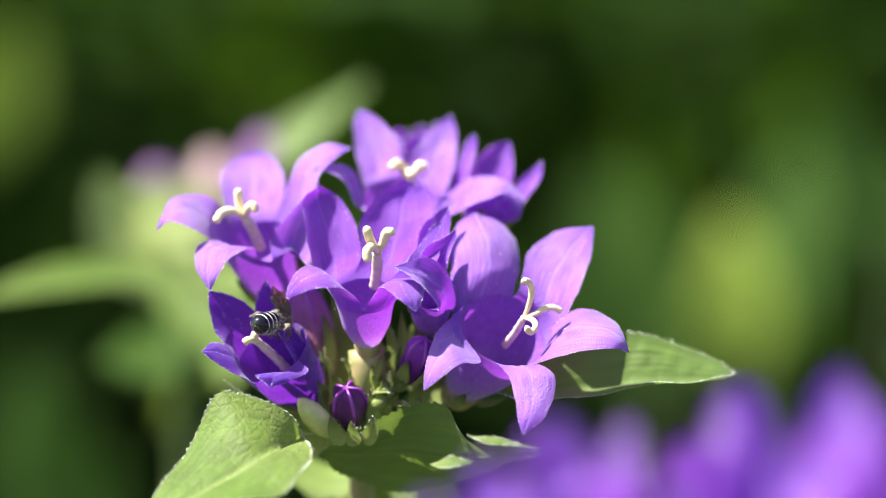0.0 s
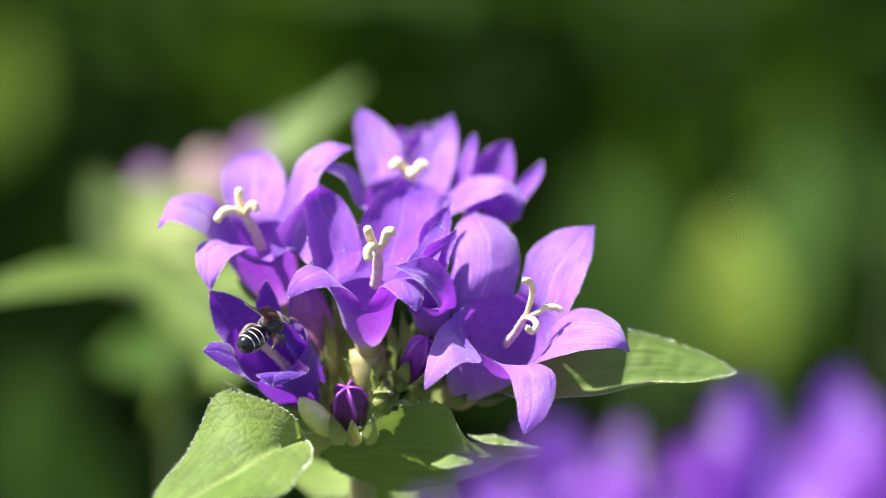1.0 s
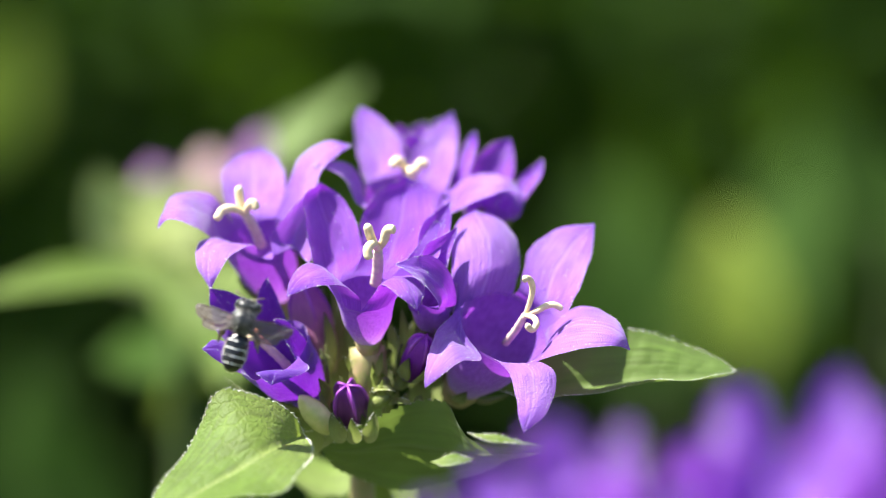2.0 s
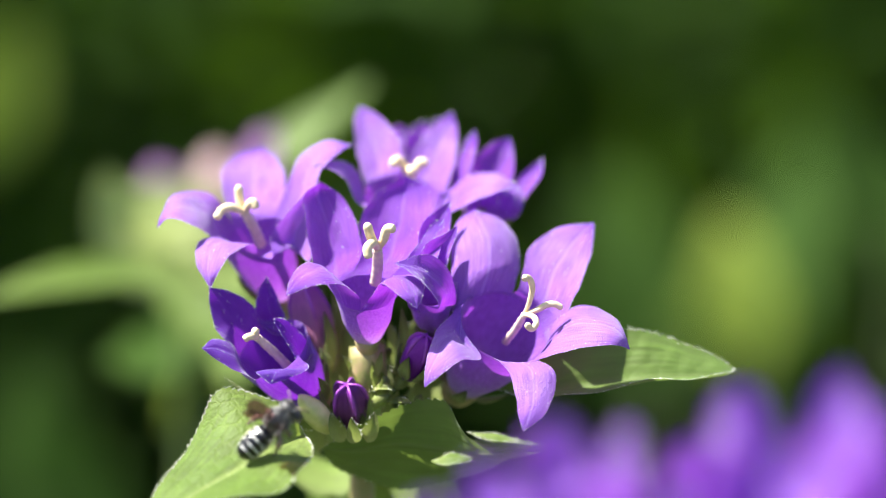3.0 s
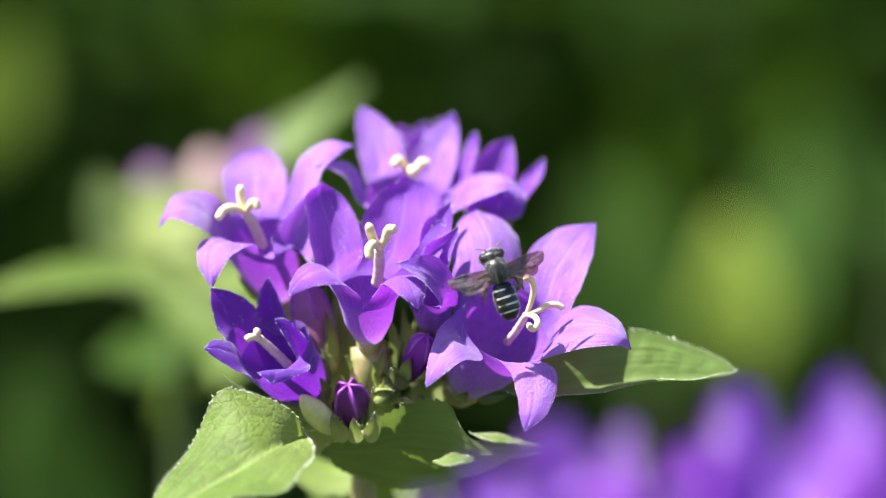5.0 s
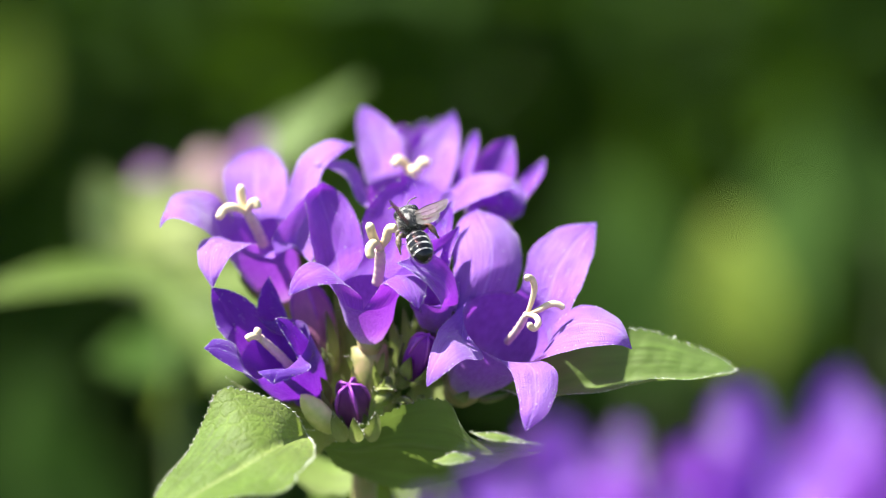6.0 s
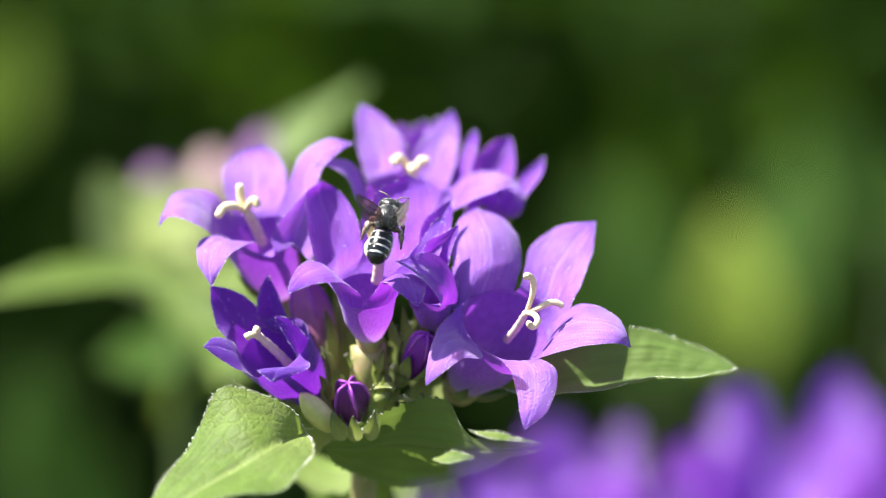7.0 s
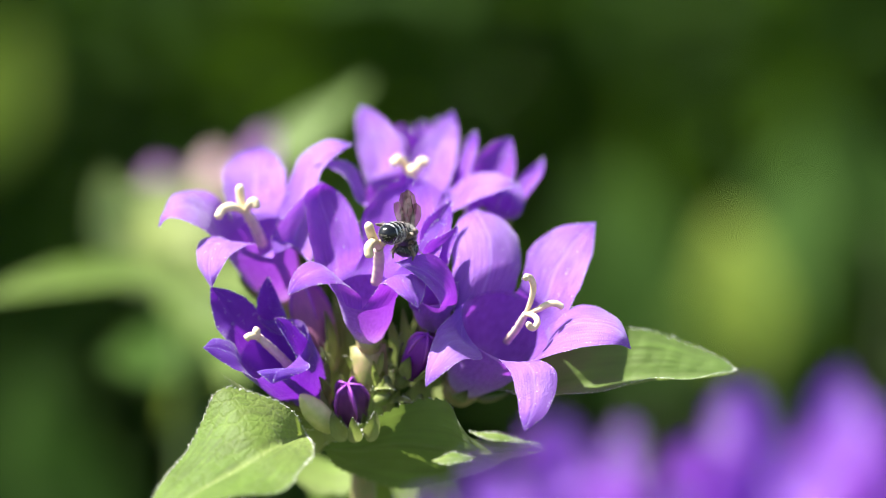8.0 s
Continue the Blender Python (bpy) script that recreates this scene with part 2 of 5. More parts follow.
def tube_bm(points, radii, seg=10, origin=(0, 0, 0), bm=None):
    """A round rod through points, closed at both ends."""
    points = [Vector(p) for p in points]
    rows = tube_rows(points, radii, seg)
    one = sheet_of(rows, [j / seg for j in range(seg)], [i / (len(rows) - 1) for i in range(len(rows))], origin, True)
    one.verts.ensure_lookup_table()
    n = len(one.verts)
    one.faces.new([one.verts[j] for j in range(seg)])
    one.faces.new([one.verts[n - seg + j] for j in range(seg)])
    if bm is None:
        return one
    me = bpy.data.meshes.new("tmp")
    one.to_mesh(me)
    one.free()
    bm.from_mesh(me)
    bpy.data.meshes.remove(me)
    return bm


def smooth_path(points, n=14):
    """Points of a smooth curve through the given ones."""
    pts = [Vector(p) for p in points]
    pts = [pts[0] * 2 - pts[1]] + pts + [pts[-1] * 2 - pts[-2]]
    res = []
    for i in range(1, len(pts) - 2):
        a, b, c, d = pts[i - 1:i + 3]
        for k in range(n):
            t = k / n
            res.append(0.5 * ((2 * b) + (c - a) * t + (2 * a - 5 * b + 4 * c - d) * t * t + (3 * b - a - 3 * c + d) * t ** 3))
    res.append(pts[-2])
    return res


def spread(points, r0, r1, tip=0.4):
    n = len(points)
    return [(r0 + (r1 - r0) * i / (n - 1)) * (1.0 if i < n - 3 else (1.0 - (1 - tip) * ((i - n + 4) / 3) ** 2)) for i in range(n)]


# ---- bellflower ----
def ring_frame(axis):
    a = Vector(axis).normalized()
    e1 = Vector((1, 0, 0))
    e1 = (e1 - a * e1.dot(a)).normalized()
    return a, e1, a.cross(e1)


def even(points, n):
    """n + 1 points evenly spaced along a smooth curve through the given ones."""
    fine = smooth_path(points, 16)
    runs = [0.0]
    for p, q in zip(fine, fine[1:]):
        runs.append(runs[-1] + (q - p).length)
    res, k = [], 0
    for i in range(n + 1):
        want = runs[-1] * i / n
        while k < len(runs) - 2 and runs[k + 1] < want:
            k += 1
        res.append(fine[k].lerp(fine[k + 1], min(1.0, (want - runs[k]) / max(runs[k + 1] - runs[k], 1e-9))))
    return res


def petal_bm(arc, side_a, side_b, tip, bulge, outward, origin, seed, n=40, m=16):
    """One lobe between its two margins, which run from the bell's rim to the tip. bulge: how far the middle stands out of the
    line between the margins, as shares of the width, at the foot, the middle and the tip."""
    rnd = random.Random(seed)
    ph = rnd.uniform(0, 6.28)
    ea, eb = even([arc[0]] + side_a + [tip], n), even([arc[-1]] + side_b + [tip], n)
    mids = [(p + q) / 2 for p, q in zip(ea, eb)]
    rows, sign = [], 0.0
    for i in range(n + 1):
        s = i / n
        p, q = ea[i], eb[i]
        way = (mids[min(i + 1, n)] - mids[max(i - 1, 0)]).normalized()
        w = (q - p).length
        nor = (q - p).cross(way)
        if nor.length > 1e-6:
            nor.normalize()
            if not sign:
                sign = 1.0 if nor.dot(outward) > 0 else -1.0
            last = nor * sign
        k = min(1.0, s / 0.35)
        k = k * k * (3 - 2 * k)
        b = bulge[0] + (bulge[1] - bulge[0]) * s * 2 if s < 0.5 else bulge[1] + (bulge[2] - bulge[1]) * (s - 0.5) * 2
        row = []
        for j in range(m + 1):
            t = j / m
            v = 2 * t - 1
            flat = p.lerp(q, t)
            off = b * w * (1 - abs(v) ** 2.2) + 0.13 * math.exp(-(v * 7) ** 2) * (1 - 0.5 * s) * min(1.0, w)
            off += 0.09 * math.sin(ph + 9.0 * s + 2.0 * v) * abs(v) ** 3 * min(1, 3 * s) * min(1.0, 0.4 * w)
            off += 0.05 * math.sin(ph * 2 + 14.0 * s) * math.cos(5 * v + ph) * min(1.0, 0.3 * w)
            nick = (q - p) * (0.008 * math.sin(ph * 3 + s * 23) + 0.004 * math.sin(ph + s * 41)) * v * abs(v) ** 3
            row.append(flat + nick + (arc[j] - arc[0].lerp(arc[-1], t)) * (1 - k) + last * off * k)
        rows.append(row)
    return sheet_of(rows, [j / m for j in range(m + 1)], [i / n for i in range(n + 1)], origin)


FLOWERS = []


def pollen(bell, rows_of, seed, count):
    """Loose pale grains lying on the petals, thickest towards their margins."""
    rnd = random.Random(seed)
    bm = bmesh.new()
    for _ in range(count):
        me = rnd.choice(rows_of)
        p = me[rnd.randrange(len(me))]
        r = rnd.uniform(0.02, 0.058) * MM
        p = p + Vector((rnd.uniform(-0.05, 0.05), rnd.uniform(-0.05, 0.02), rnd.uniform(-0.03, 0.05))) * MM
        v = [bm.verts.new(p + Vector(d) * r) for d in ((1, 0, 0), (0, 1, 0), (-1, 0, 0), (0, -1, 0), (0, 0, 1), (0, 0, -1))]
        for i in range(4):
            bm.faces.new((v[i], v[(i + 1) % 4], v[4]))
            bm.faces.new((v[(i + 1) % 4], v[i], v[5]))
    tagged(part("pollen", bm, HAIR, bell, "scattered pale pollen grains"), kind="stuff")


SHAPE = {}


def bell(plant, base, mouth, axis, radius, origin=(0, 0, 0), label="", sepals=5, skin=None):
    """The tube of a bellflower, widening from its foot to a round rim, in its calyx."""
    base, mouth = Vector(base), Vector(mouth)
    a, e1, e2 = ring_frame(axis)
    rows, n, seg = [], 14, 40
    run = (mouth - base).length
    for i in range(n + 1):
        t = i / n
        c = bezier(base, base + (mouth - base) * 0.4, mouth - a * run * 0.35, mouth, t)
        way = bezier_way(base, base + (mouth - base) * 0.4, mouth - a * run * 0.35, mouth, t)
        f1 = (e1 - way * e1.dot(way)).normalized()
        f2 = way.cross(f1)
        r = radius * (0.30 + 0.42 * min(1, t * 2.2) ** 0.6 + 0.28 * t ** 1.6)
        rows.append([c + (f1 * math.cos(g) + f2 * math.sin(g)) * r * (1 + 0.03 * math.cos(5 * g) * (1 - t)) for g in [2 * math.pi * j / seg for j in range(seg)]])
    tube = part("flower", sheet_of(rows, [j / seg for j in range(seg)], [i / n for i in range(n + 1)], origin, True), SHADE_PETAL if skin == SHADE_PETAL else TUBE, plant, label)
    FLOWERS.append(tube)
    SHAPE[tube.name] = (mouth, a, e1, e2, radius, Vector(origin), len(FLOWERS), skin or PETAL)
    down = (base - mouth).normalized()
    cal = [base + down * 2.6, base + down * 1.6, base + down * 0.4, base - down * 0.6]
    part("calyx", tube_bm(cal, [0.5, radius * 0.34, radius * 0.42, radius * 0.46], 14, origin), CALYX, tube, "green calyx cup")
    for k in range(sepals):
        g = radians(36 + 72 * k)
        rad = e1 * math.cos(g) + e2 * math.sin(g)
        p = base + rad * radius * 0.42
        q = base - down * 4.2 + rad * radius * 0.95
        part("sepal", blade_bm(p, (p + q) / 2 + rad * 0.5, q, 0.75, rad, origin, 0.25, 0, 8, 4), SEPAL, tube, "", 0.2)
    return tube


def petal(tube, azimuth, side_a, side_b, tip, bulge, grains=110):
    """A lobe of a bell: its two margins after they leave the rim, its tip, and its cupping."""
    mouth, a, e1, e2, radius, origin, number, skin = SHAPE[tube.name]
    arc = [mouth + (e1 * math.cos(g) + e2 * math.sin(g)) * radius for g in [radians(azimuth - 36 + 72 * j / 16) for j in range(17)]]
    g = radians(azimuth)
    bm = petal_bm(arc, [Vector(p) for p in side_a], [Vector(p) for p in side_b], Vector(tip), bulge, e1 * math.cos(g) + e2 * math.sin(g), origin, number * 10 + azimuth)
    bm.verts.ensure_lookup_table()
    spots = [bm.verts[i * 17 + j].co.copy() for i in range(8, 40) for j in (0, 0, 1, 15, 16, 16, 5, 9)]
    part("petal", bm, skin, tube)
    if grains:
        pollen(tube, [spots], number * 10 + azimuth, grains)


def style(tube, foot, fork, arms, thick):
    """The style in the middle of a bell and its curled stigma arms."""
    origin = SHAPE[tube.name][5]
    path = smooth_path([foot, (Vector(foot) + Vector(fork)) / 2 + Vector((0.15, 0, 0)), fork], 8)
    part("style", tube_bm(path, [(0.66 + 0.05 * math.sin(i * 2.1) - 0.10 * max(0, i - 12) / 4) * thick for i in range(len(path))], 10, origin), STYLE, tube, "pinkish cream style")
    for arm in arms:
        path = smooth_path([fork] + list(arm), 8)
        last = len(path) - 1
        part("stigma", tube_bm(path, [thick * (0.36 + 0.20 * math.sin(0.5 * math.pi * min(1, 1.9 * i / last))) * (1, 1, 0.86, 0.5)[max(0, i - last + 3)] for i in range(last + 1)], 10, origin), STIGMA, tube, "cream curled stigma arm")


def blade_bm(base, ctrl, tip, half, face, origin=(0, 0, 0), fold=0.2, teeth=0, n=16, m=6, seed=1, wave=0.0, belly=0.36, face2=None, trim=1.0):
    """A leaf blade: widest at belly, folded along the midrib, toothed at the edge. face: the way its upper side looks."""
    base, ctrl, tip, face = Vector(base), Vector(ctrl), Vector(tip), Vector(face)
    face2 = Vector(face2) if face2 else face
    rnd = random.Random(seed)
    rows = []
    for i in range(n + 1):
        s = i / n
        c = base * (1 - s) ** 2 + ctrl * 2 * s * (1 - s) + tip * s * s
        way = ((ctrl - base) * (1 - s) + (tip - ctrl) * s).normalized()
        fa = face.lerp(face2, s)
        lat = way.cross(fa).normalized()
        nor = lat.cross(way).normalized()
        if s < belly:
            w = half * (0.12 + 0.88 * math.sin(0.5 * math.pi * s / belly) ** 0.8)
        else:
            k = (s - belly) / (1 - belly)
            w = half * (1 - k ** 1.7) ** 0.9
        w = max(w, half * 0.01)
        row = []
        for j in range(m + 1):
            u = -1 + 2 * j / m
            x = u * w * (trim if u > 0 else 1.0)
            if teeth and abs(u) > 0.95:
                x *= 1 + 0.10 * (0.5 - (s * teeth) % 1.0) + rnd.uniform(-0.02, 0.02)
            off = fold * abs(x) + wave * math.sin(9 * s + 2 * u) * abs(u) + 0.012 * half * math.sin(40 * s + 12 * u * u)
            row.append(c + lat * x + nor * off)
        rows.append(row)
    return sheet_of(rows, [j / m for j in range(m + 1)], [i / n for i in range(n + 1)], origin)


def bud_bm(base, tip, r, origin=(0, 0, 0), ribs=0.14, blunt=0.5, n=16, seg=30):
    base, tip = Vector(base), Vector(tip)
    a, e1, e2 = ring_frame(tip - base)
    rows = []
    for i in range(n + 1):
        t = i / n
        rr = r * (math.sin(math.pi * min(1, 0.10 + 0.9 * t)) ** blunt if t < 1 else 0.02)
        rr = max(rr, 0.05)
        rows.append([base.lerp(tip, t) + (e1 * math.cos(g) + e2 * math.sin(g)) * rr * (1 + ribs * t * abs(math.cos(2.5 * g)) ** 5 - ribs * 0.5 * t)
                     for g in [2 * math.pi * j / seg for j in range(seg)]])
    return sheet_of(rows, [j / seg for j in range(seg)], [i / n for i in range(n + 1)], origin, True)


# ---- the main plant ----
main = thing("bellflower_plant", 0, 0, 0, "clustered bellflower with violet blooms on a green leafy stem", "flower", "bellflower plants")
root = Vector(((-8.95, 7.91, 390.08)[0], (-8.95, 7.91, 390.08)[1], 0))
stem_path = smooth_path([root, root + Vector((4, 5, 160)), root + Vector((-2, 2, 300)), (-8.95, 8.09, 391.31), (-8.64, 8.86, 396.85), (-8.33, 9.64, 402.39)], 10)
part("stem", tube_bm(stem_path, [1.7 - 0.5 * i / len(stem_path) for i in range(len(stem_path))], 14), STEM, main, "ribbed brown and green stem")

# centre bloom
centre_bell = bell(main, (-8.08, 0.07, 409.71), (-8.23, -2.67, 415.38), (0.000, -0.451, 0.892), 3.25, sepals=0)
petal(centre_bell, 154, [(-8.69, 1.95, 419.48), (-9.88, 4.08, 423.16), (-11.47, 4.76, 425.15)], [(-13.66, -0.80, 417.87), (-14.62, 1.33, 422.30), (-14.92, 2.93, 425.02)], (-13.15, 4.31, 426.25), (0.3, 0.2, 0.12))
petal(centre_bell, 82, [(-3.07, 1.24, 418.06), (-1.03, 3.47, 421.71), (-1.71, 5.99, 425.25)], [(-8.69, 1.71, 419.21), (-8.97, 3.93, 422.08), (-7.07, 6.15, 424.98)], (-4.15, 6.90, 426.68), (0.3, 0.2, 0.1))
petal(centre_bell, 10, [(-3.52, -2.55, 416.20), (-0.96, -1.73, 418.49), (-0.12, 0.09, 420.65)], [(-4.14, -0.24, 418.28), (-2.34, 0.59, 420.58), (-1.14, 1.33, 422.30)], (0.06, 1.38, 422.60), (0.3, 0.2, 0.1))
petal(centre_bell, 226, [(-12.86, -2.88, 417.46), (-14.15, -4.69, 418.99), (-15.73, -7.55, 418.04)], [(-8.86, -5.88, 415.52), (-10.42, -8.51, 416.94), (-13.17, -9.98, 417.28)], (-16.26, -10.13, 416.18), (0.2, -0.12, -0.18))
petal(centre_bell, 298, [(-7.56, -5.88, 415.52), (-6.45, -7.99, 417.04), (-4.55, -9.64, 416.05)], [(-3.81, -3.03, 416.40), (-2.19, -4.47, 416.92), (-2.11, -7.64, 415.91)], (-2.75, -9.62, 414.75), (0.2, -0.18, -0.1))
style(centre_bell, (-7.24, -1.55, 416.17), (-6.94, -4.01, 420.20), [[(-7.62, -4.82, 421.63), (-8.01, -5.62, 423.11)], [(-6.27, -4.46, 421.28), (-5.91, -4.91, 422.42), (-5.07, -5.30, 422.53)], [(-7.32, -5.31, 421.04), (-7.95, -6.18, 420.57), (-7.77, -6.33, 419.52)]], 0.9)

# half-hidden bloom at its side
side_bell = bell(main, (-0.73, 2.66, 410.18), (-1.20, -0.25, 414.63), (0.100, -0.300, 0.949), 2.5)
petal(side_bell, 120, [(0.48, 1.74, 417.99), (0.67, 3.15, 420.84), (0.79, 4.04, 422.86)], [(-2.95, 0.79, 418.43), (-2.36, 2.78, 421.81), (-0.73, 4.00, 423.29)], (0.73, 4.64, 424.25), (0.3, 0.2, 0.1))
petal(side_bell, 40, [(0.36, -0.41, 417.09), (0.66, -1.11, 419.31), (1.31, -1.25, 421.20)], [(-2.52, -0.24, 418.28), (-1.74, -0.56, 420.32), (0.12, -0.82, 421.38)], (1.49, -1.10, 422.27), (0.3, 0.25, 0.1))
petal(side_bell, 264, [(-0.59, -4.88, 414.04), (-1.53, -7.06, 416.48), (-3.17, -7.84, 418.14)], [(1.32, -1.81, 414.27), (0.66, -2.85, 417.69), (-1.78, -4.09, 419.62)], (-5.17, -7.19, 419.17), (0.15, -0.12, -0.14))
petal(side_bell, 192, [(-3.72, -0.87, 413.82), (-3.36, -0.17, 415.23)], [(-2.63, -1.98, 413.09), (-2.33, -1.81, 414.27)], (-2.76, -0.53, 416.20), (0.3, 0.2, 0.1))
petal(side_bell, 336, [(0.36, 1.11, 413.51), (0.84, 1.40, 415.60)], [(0.96, -0.99, 412.93), (1.32, -0.74, 414.71)], (1.32, 0.45, 416.05), (0.3, 0.2, 0.1))

# bloom at the upper back left
left_bell = bell(main, (-17.60, 10.08, 412.70), (-20.33, 7.04, 419.81), (-0.300, -0.400, 0.866), 3.9, label="pale lilac older bloom", skin=LILAC_PETAL)
petal(left_bell, 97, [(-17.42, 10.47, 422.65), (-17.50, 14.90, 425.42), (-18.60, 18.19, 427.31)], [(-23.85, 10.51, 422.95), (-24.63, 14.96, 425.85), (-23.39, 18.24, 427.62)], (-20.32, 19.87, 428.46), (0.25, 0.12, 0.0))
petal(left_bell, 169, [(-24.62, 10.10, 423.63), (-27.08, 10.24, 424.60), (-29.64, 7.66, 424.18)], [(-24.94, 3.11, 420.60), (-27.02, 1.31, 422.13), (-29.24, 1.38, 422.66)], (-30.60, 2.24, 421.57), (0.15, -0.06, -0.15))
petal(left_bell, 241, [(-23.80, 4.07, 420.22), (-26.10, 2.44, 420.08), (-26.32, 0.22, 417.97)], [(-20.36, 1.42, 420.04), (-22.37, -1.12, 419.25), (-23.85, -2.40, 417.27)], (-24.61, -2.13, 415.65), (0.2, -0.1, -0.15))
petal(left_bell, 313, [(-18.25, 2.30, 418.40), (-18.52, 3.11, 420.54), (-16.27, 4.53, 423.47)], [(-14.47, 2.73, 417.84), (-13.84, 4.14, 420.71), (-13.52, 5.55, 423.59)], (-13.23, 6.42, 426.18), (0.3, 0.25, 0.1))
petal(left_bell, 25, [(-14.17, 6.72, 424.67), (-13.25, 8.56, 427.03), (-11.34, 10.33, 428.81)], [(-17.00, 9.82, 425.21), (-15.84, 11.76, 428.22), (-12.95, 12.50, 429.88)], (-9.95, 11.44, 429.56), (0.2, 0.02, -0.08))
style(left_bell, (-19.72, 6.94, 419.09), (-21.37, 4.46, 422.99), [[(-21.86, 4.63, 424.19), (-22.01, 4.47, 425.92)], [(-22.64, 3.54, 423.60), (-23.64, 3.11, 423.47), (-24.32, 2.38, 422.53)], [(-20.82, 3.59, 423.96), (-20.33, 3.42, 424.22), (-20.08, 3.32, 423.50)]], 0.85)

# top bloom
top_bell = bell(main, (-4.76, 14.95, 418.60), (-4.35, 12.60, 423.44), (0.030, -0.300, 0.954), 4.4, skin=LILAC_PETAL)
petal(top_bell, 142, [(-4.27, 17.08, 426.55), (-5.38, 20.06, 429.84), (-7.37, 21.87, 431.89)], [(-8.65, 13.30, 424.79), (-9.76, 17.84, 428.36), (-10.02, 20.80, 431.48)], (-9.49, 22.51, 432.85), (0.25, 0.14, 0.05))
petal(top_bell, 70, [(0.25, 14.74, 424.30), (1.32, 18.16, 427.06), (1.53, 21.60, 430.00)], [(-4.52, 16.54, 426.30), (-3.10, 19.37, 428.51), (-0.89, 21.73, 430.88)], (0.96, 22.92, 432.17), (0.25, 0.12, 0.0))
petal(top_bell, 214, [(-8.92, 11.85, 425.28), (-10.07, 11.12, 427.30), (-12.08, 10.21, 427.96)], [(-9.24, 9.56, 423.32), (-10.64, 9.41, 425.88), (-12.65, 9.09, 427.22)], (-14.50, 9.14, 427.52), (0.2, 0.05, -0.1))
petal(top_bell, 358, [(0.12, 8.38, 422.11), (3.30, 7.12, 423.94), (6.18, 7.25, 424.85)], [(0.50, 14.72, 424.18), (2.88, 15.43, 425.61), (5.85, 13.49, 426.15)], (8.12, 9.32, 425.27), (0.2, -0.1, -0.15))
petal(top_bell, 286, [(-5.76, 7.41, 422.42), (-5.14, 7.54, 423.33)], [(-2.39, 7.41, 422.42), (-2.82, 7.54, 423.33)], (-3.93, 8.70, 424.42), (0.3, 0.2, 0.1))
style(top_bell, (-3.74, 13.53, 422.88), (-3.67, 13.41, 425.59), [[(-4.47, 13.12, 427.13), (-5.09, 12.70, 427.74), (-5.70, 12.10, 427.06)], [(-2.99, 13.56, 426.70), (-2.49, 13.66, 427.38), (-1.74, 13.63, 427.13)], [(-3.66, 12.55, 426.70), (-3.46, 11.01, 426.50)]], 0.9)

# bloom behind, leaning the other way
behind_bell = bell(main, (4.02, 16.03, 419.08), (5.27, 16.04, 422.75), (0.400, -0.100, 0.911), 3.3)
petal(behind_bell, 110, [(7.46, 18.76, 424.13), (7.86, 20.06, 426.21), (7.75, 20.84, 428.16)], [(2.77, 17.81, 424.56), (3.42, 19.65, 426.89), (5.33, 20.91, 428.67)], (7.44, 21.50, 429.30), (0.3, 0.2, 0.1))
petal(behind_bell, 38, [(7.56, 14.31, 421.21), (9.28, 15.63, 423.44), (10.81, 16.94, 425.55)], [(7.50, 17.68, 423.63), (8.38, 17.90, 425.19), (9.96, 18.09, 426.56)], (11.16, 18.21, 427.44), (0.3, 0.25, 0.2))
petal(behind_bell, 180, [(1.13, 16.68, 423.75), (1.39, 18.07, 426.44), (2.53, 19.49, 429.33)], [(2.38, 14.66, 423.68), (3.14, 17.08, 426.55), (3.72, 18.94, 429.00)], (3.48, 19.64, 430.39), (0.3, 0.2, 0.1))
petal(behind_bell, 254, [(3.17, 12.67, 423.93), (3.60, 12.77, 424.67)], [(5.95, 11.51, 422.83), (5.71, 12.22, 424.30)], (4.61, 13.85, 425.16), (0.3, 0.2, 0.1))
petal(behind_bell, 326, [(5.95, 11.46, 422.52), (6.28, 12.67, 423.93)], [(8.45, 12.37, 421.78), (8.79, 13.62, 423.50)], (8.00, 14.79, 424.61), (0.3, 0.2, 0.1))

# furthest bloom
far_bell = bell(main, (-4.02, 27.74, 423.37), (-3.50, 28.23, 426.90), (0.050, 0.151, 0.987), 3.4)
petal(far_bell, 140, [(-4.04, 30.41, 427.97), (-4.04, 30.56, 429.07)], [(-6.09, 28.35, 427.73), (-5.98, 29.55, 429.04)], (-5.14, 30.17, 429.89), (0.3, 0.2, 0.1))
petal(far_bell, 68, [(-1.24, 29.41, 428.08), (-1.30, 30.60, 429.33)], [(-4.04, 30.41, 427.97), (-3.92, 31.08, 429.15)], (-2.42, 31.22, 430.18), (0.3, 0.2, 0.1))
petal(far_bell, 356, [(-1.56, 28.39, 427.99), (-1.30, 29.59, 429.37)], [(0.06, 27.36, 427.84), (0.13, 28.60, 429.47)], (-0.78, 29.78, 430.72), (0.3, 0.2, 0.1))
petal(far_bell, 212, [(-6.32, 26.25, 427.12), (-6.06, 26.43, 428.40)], [(-4.44, 25.22, 427.04), (-4.63, 25.43, 428.50)], (-5.42, 26.56, 429.35), (0.3, 0.2, 0.1))
petal(far_bell, 284, [(-4.44, 25.22, 427.04), (-4.24, 25.48, 428.82)], [(-1.86, 25.25, 427.23), (-2.19, 25.48, 428.82)], (-3.15, 25.60, 429.71), (0.3, 0.2, 0.1))

# bloom at the right
right_bell = bell(main, (1.89, 3.83, 404.11), (6.35, -1.72, 411.35), (0.419, -0.579, 0.699), 5.0, skin=LILAC_PETAL)
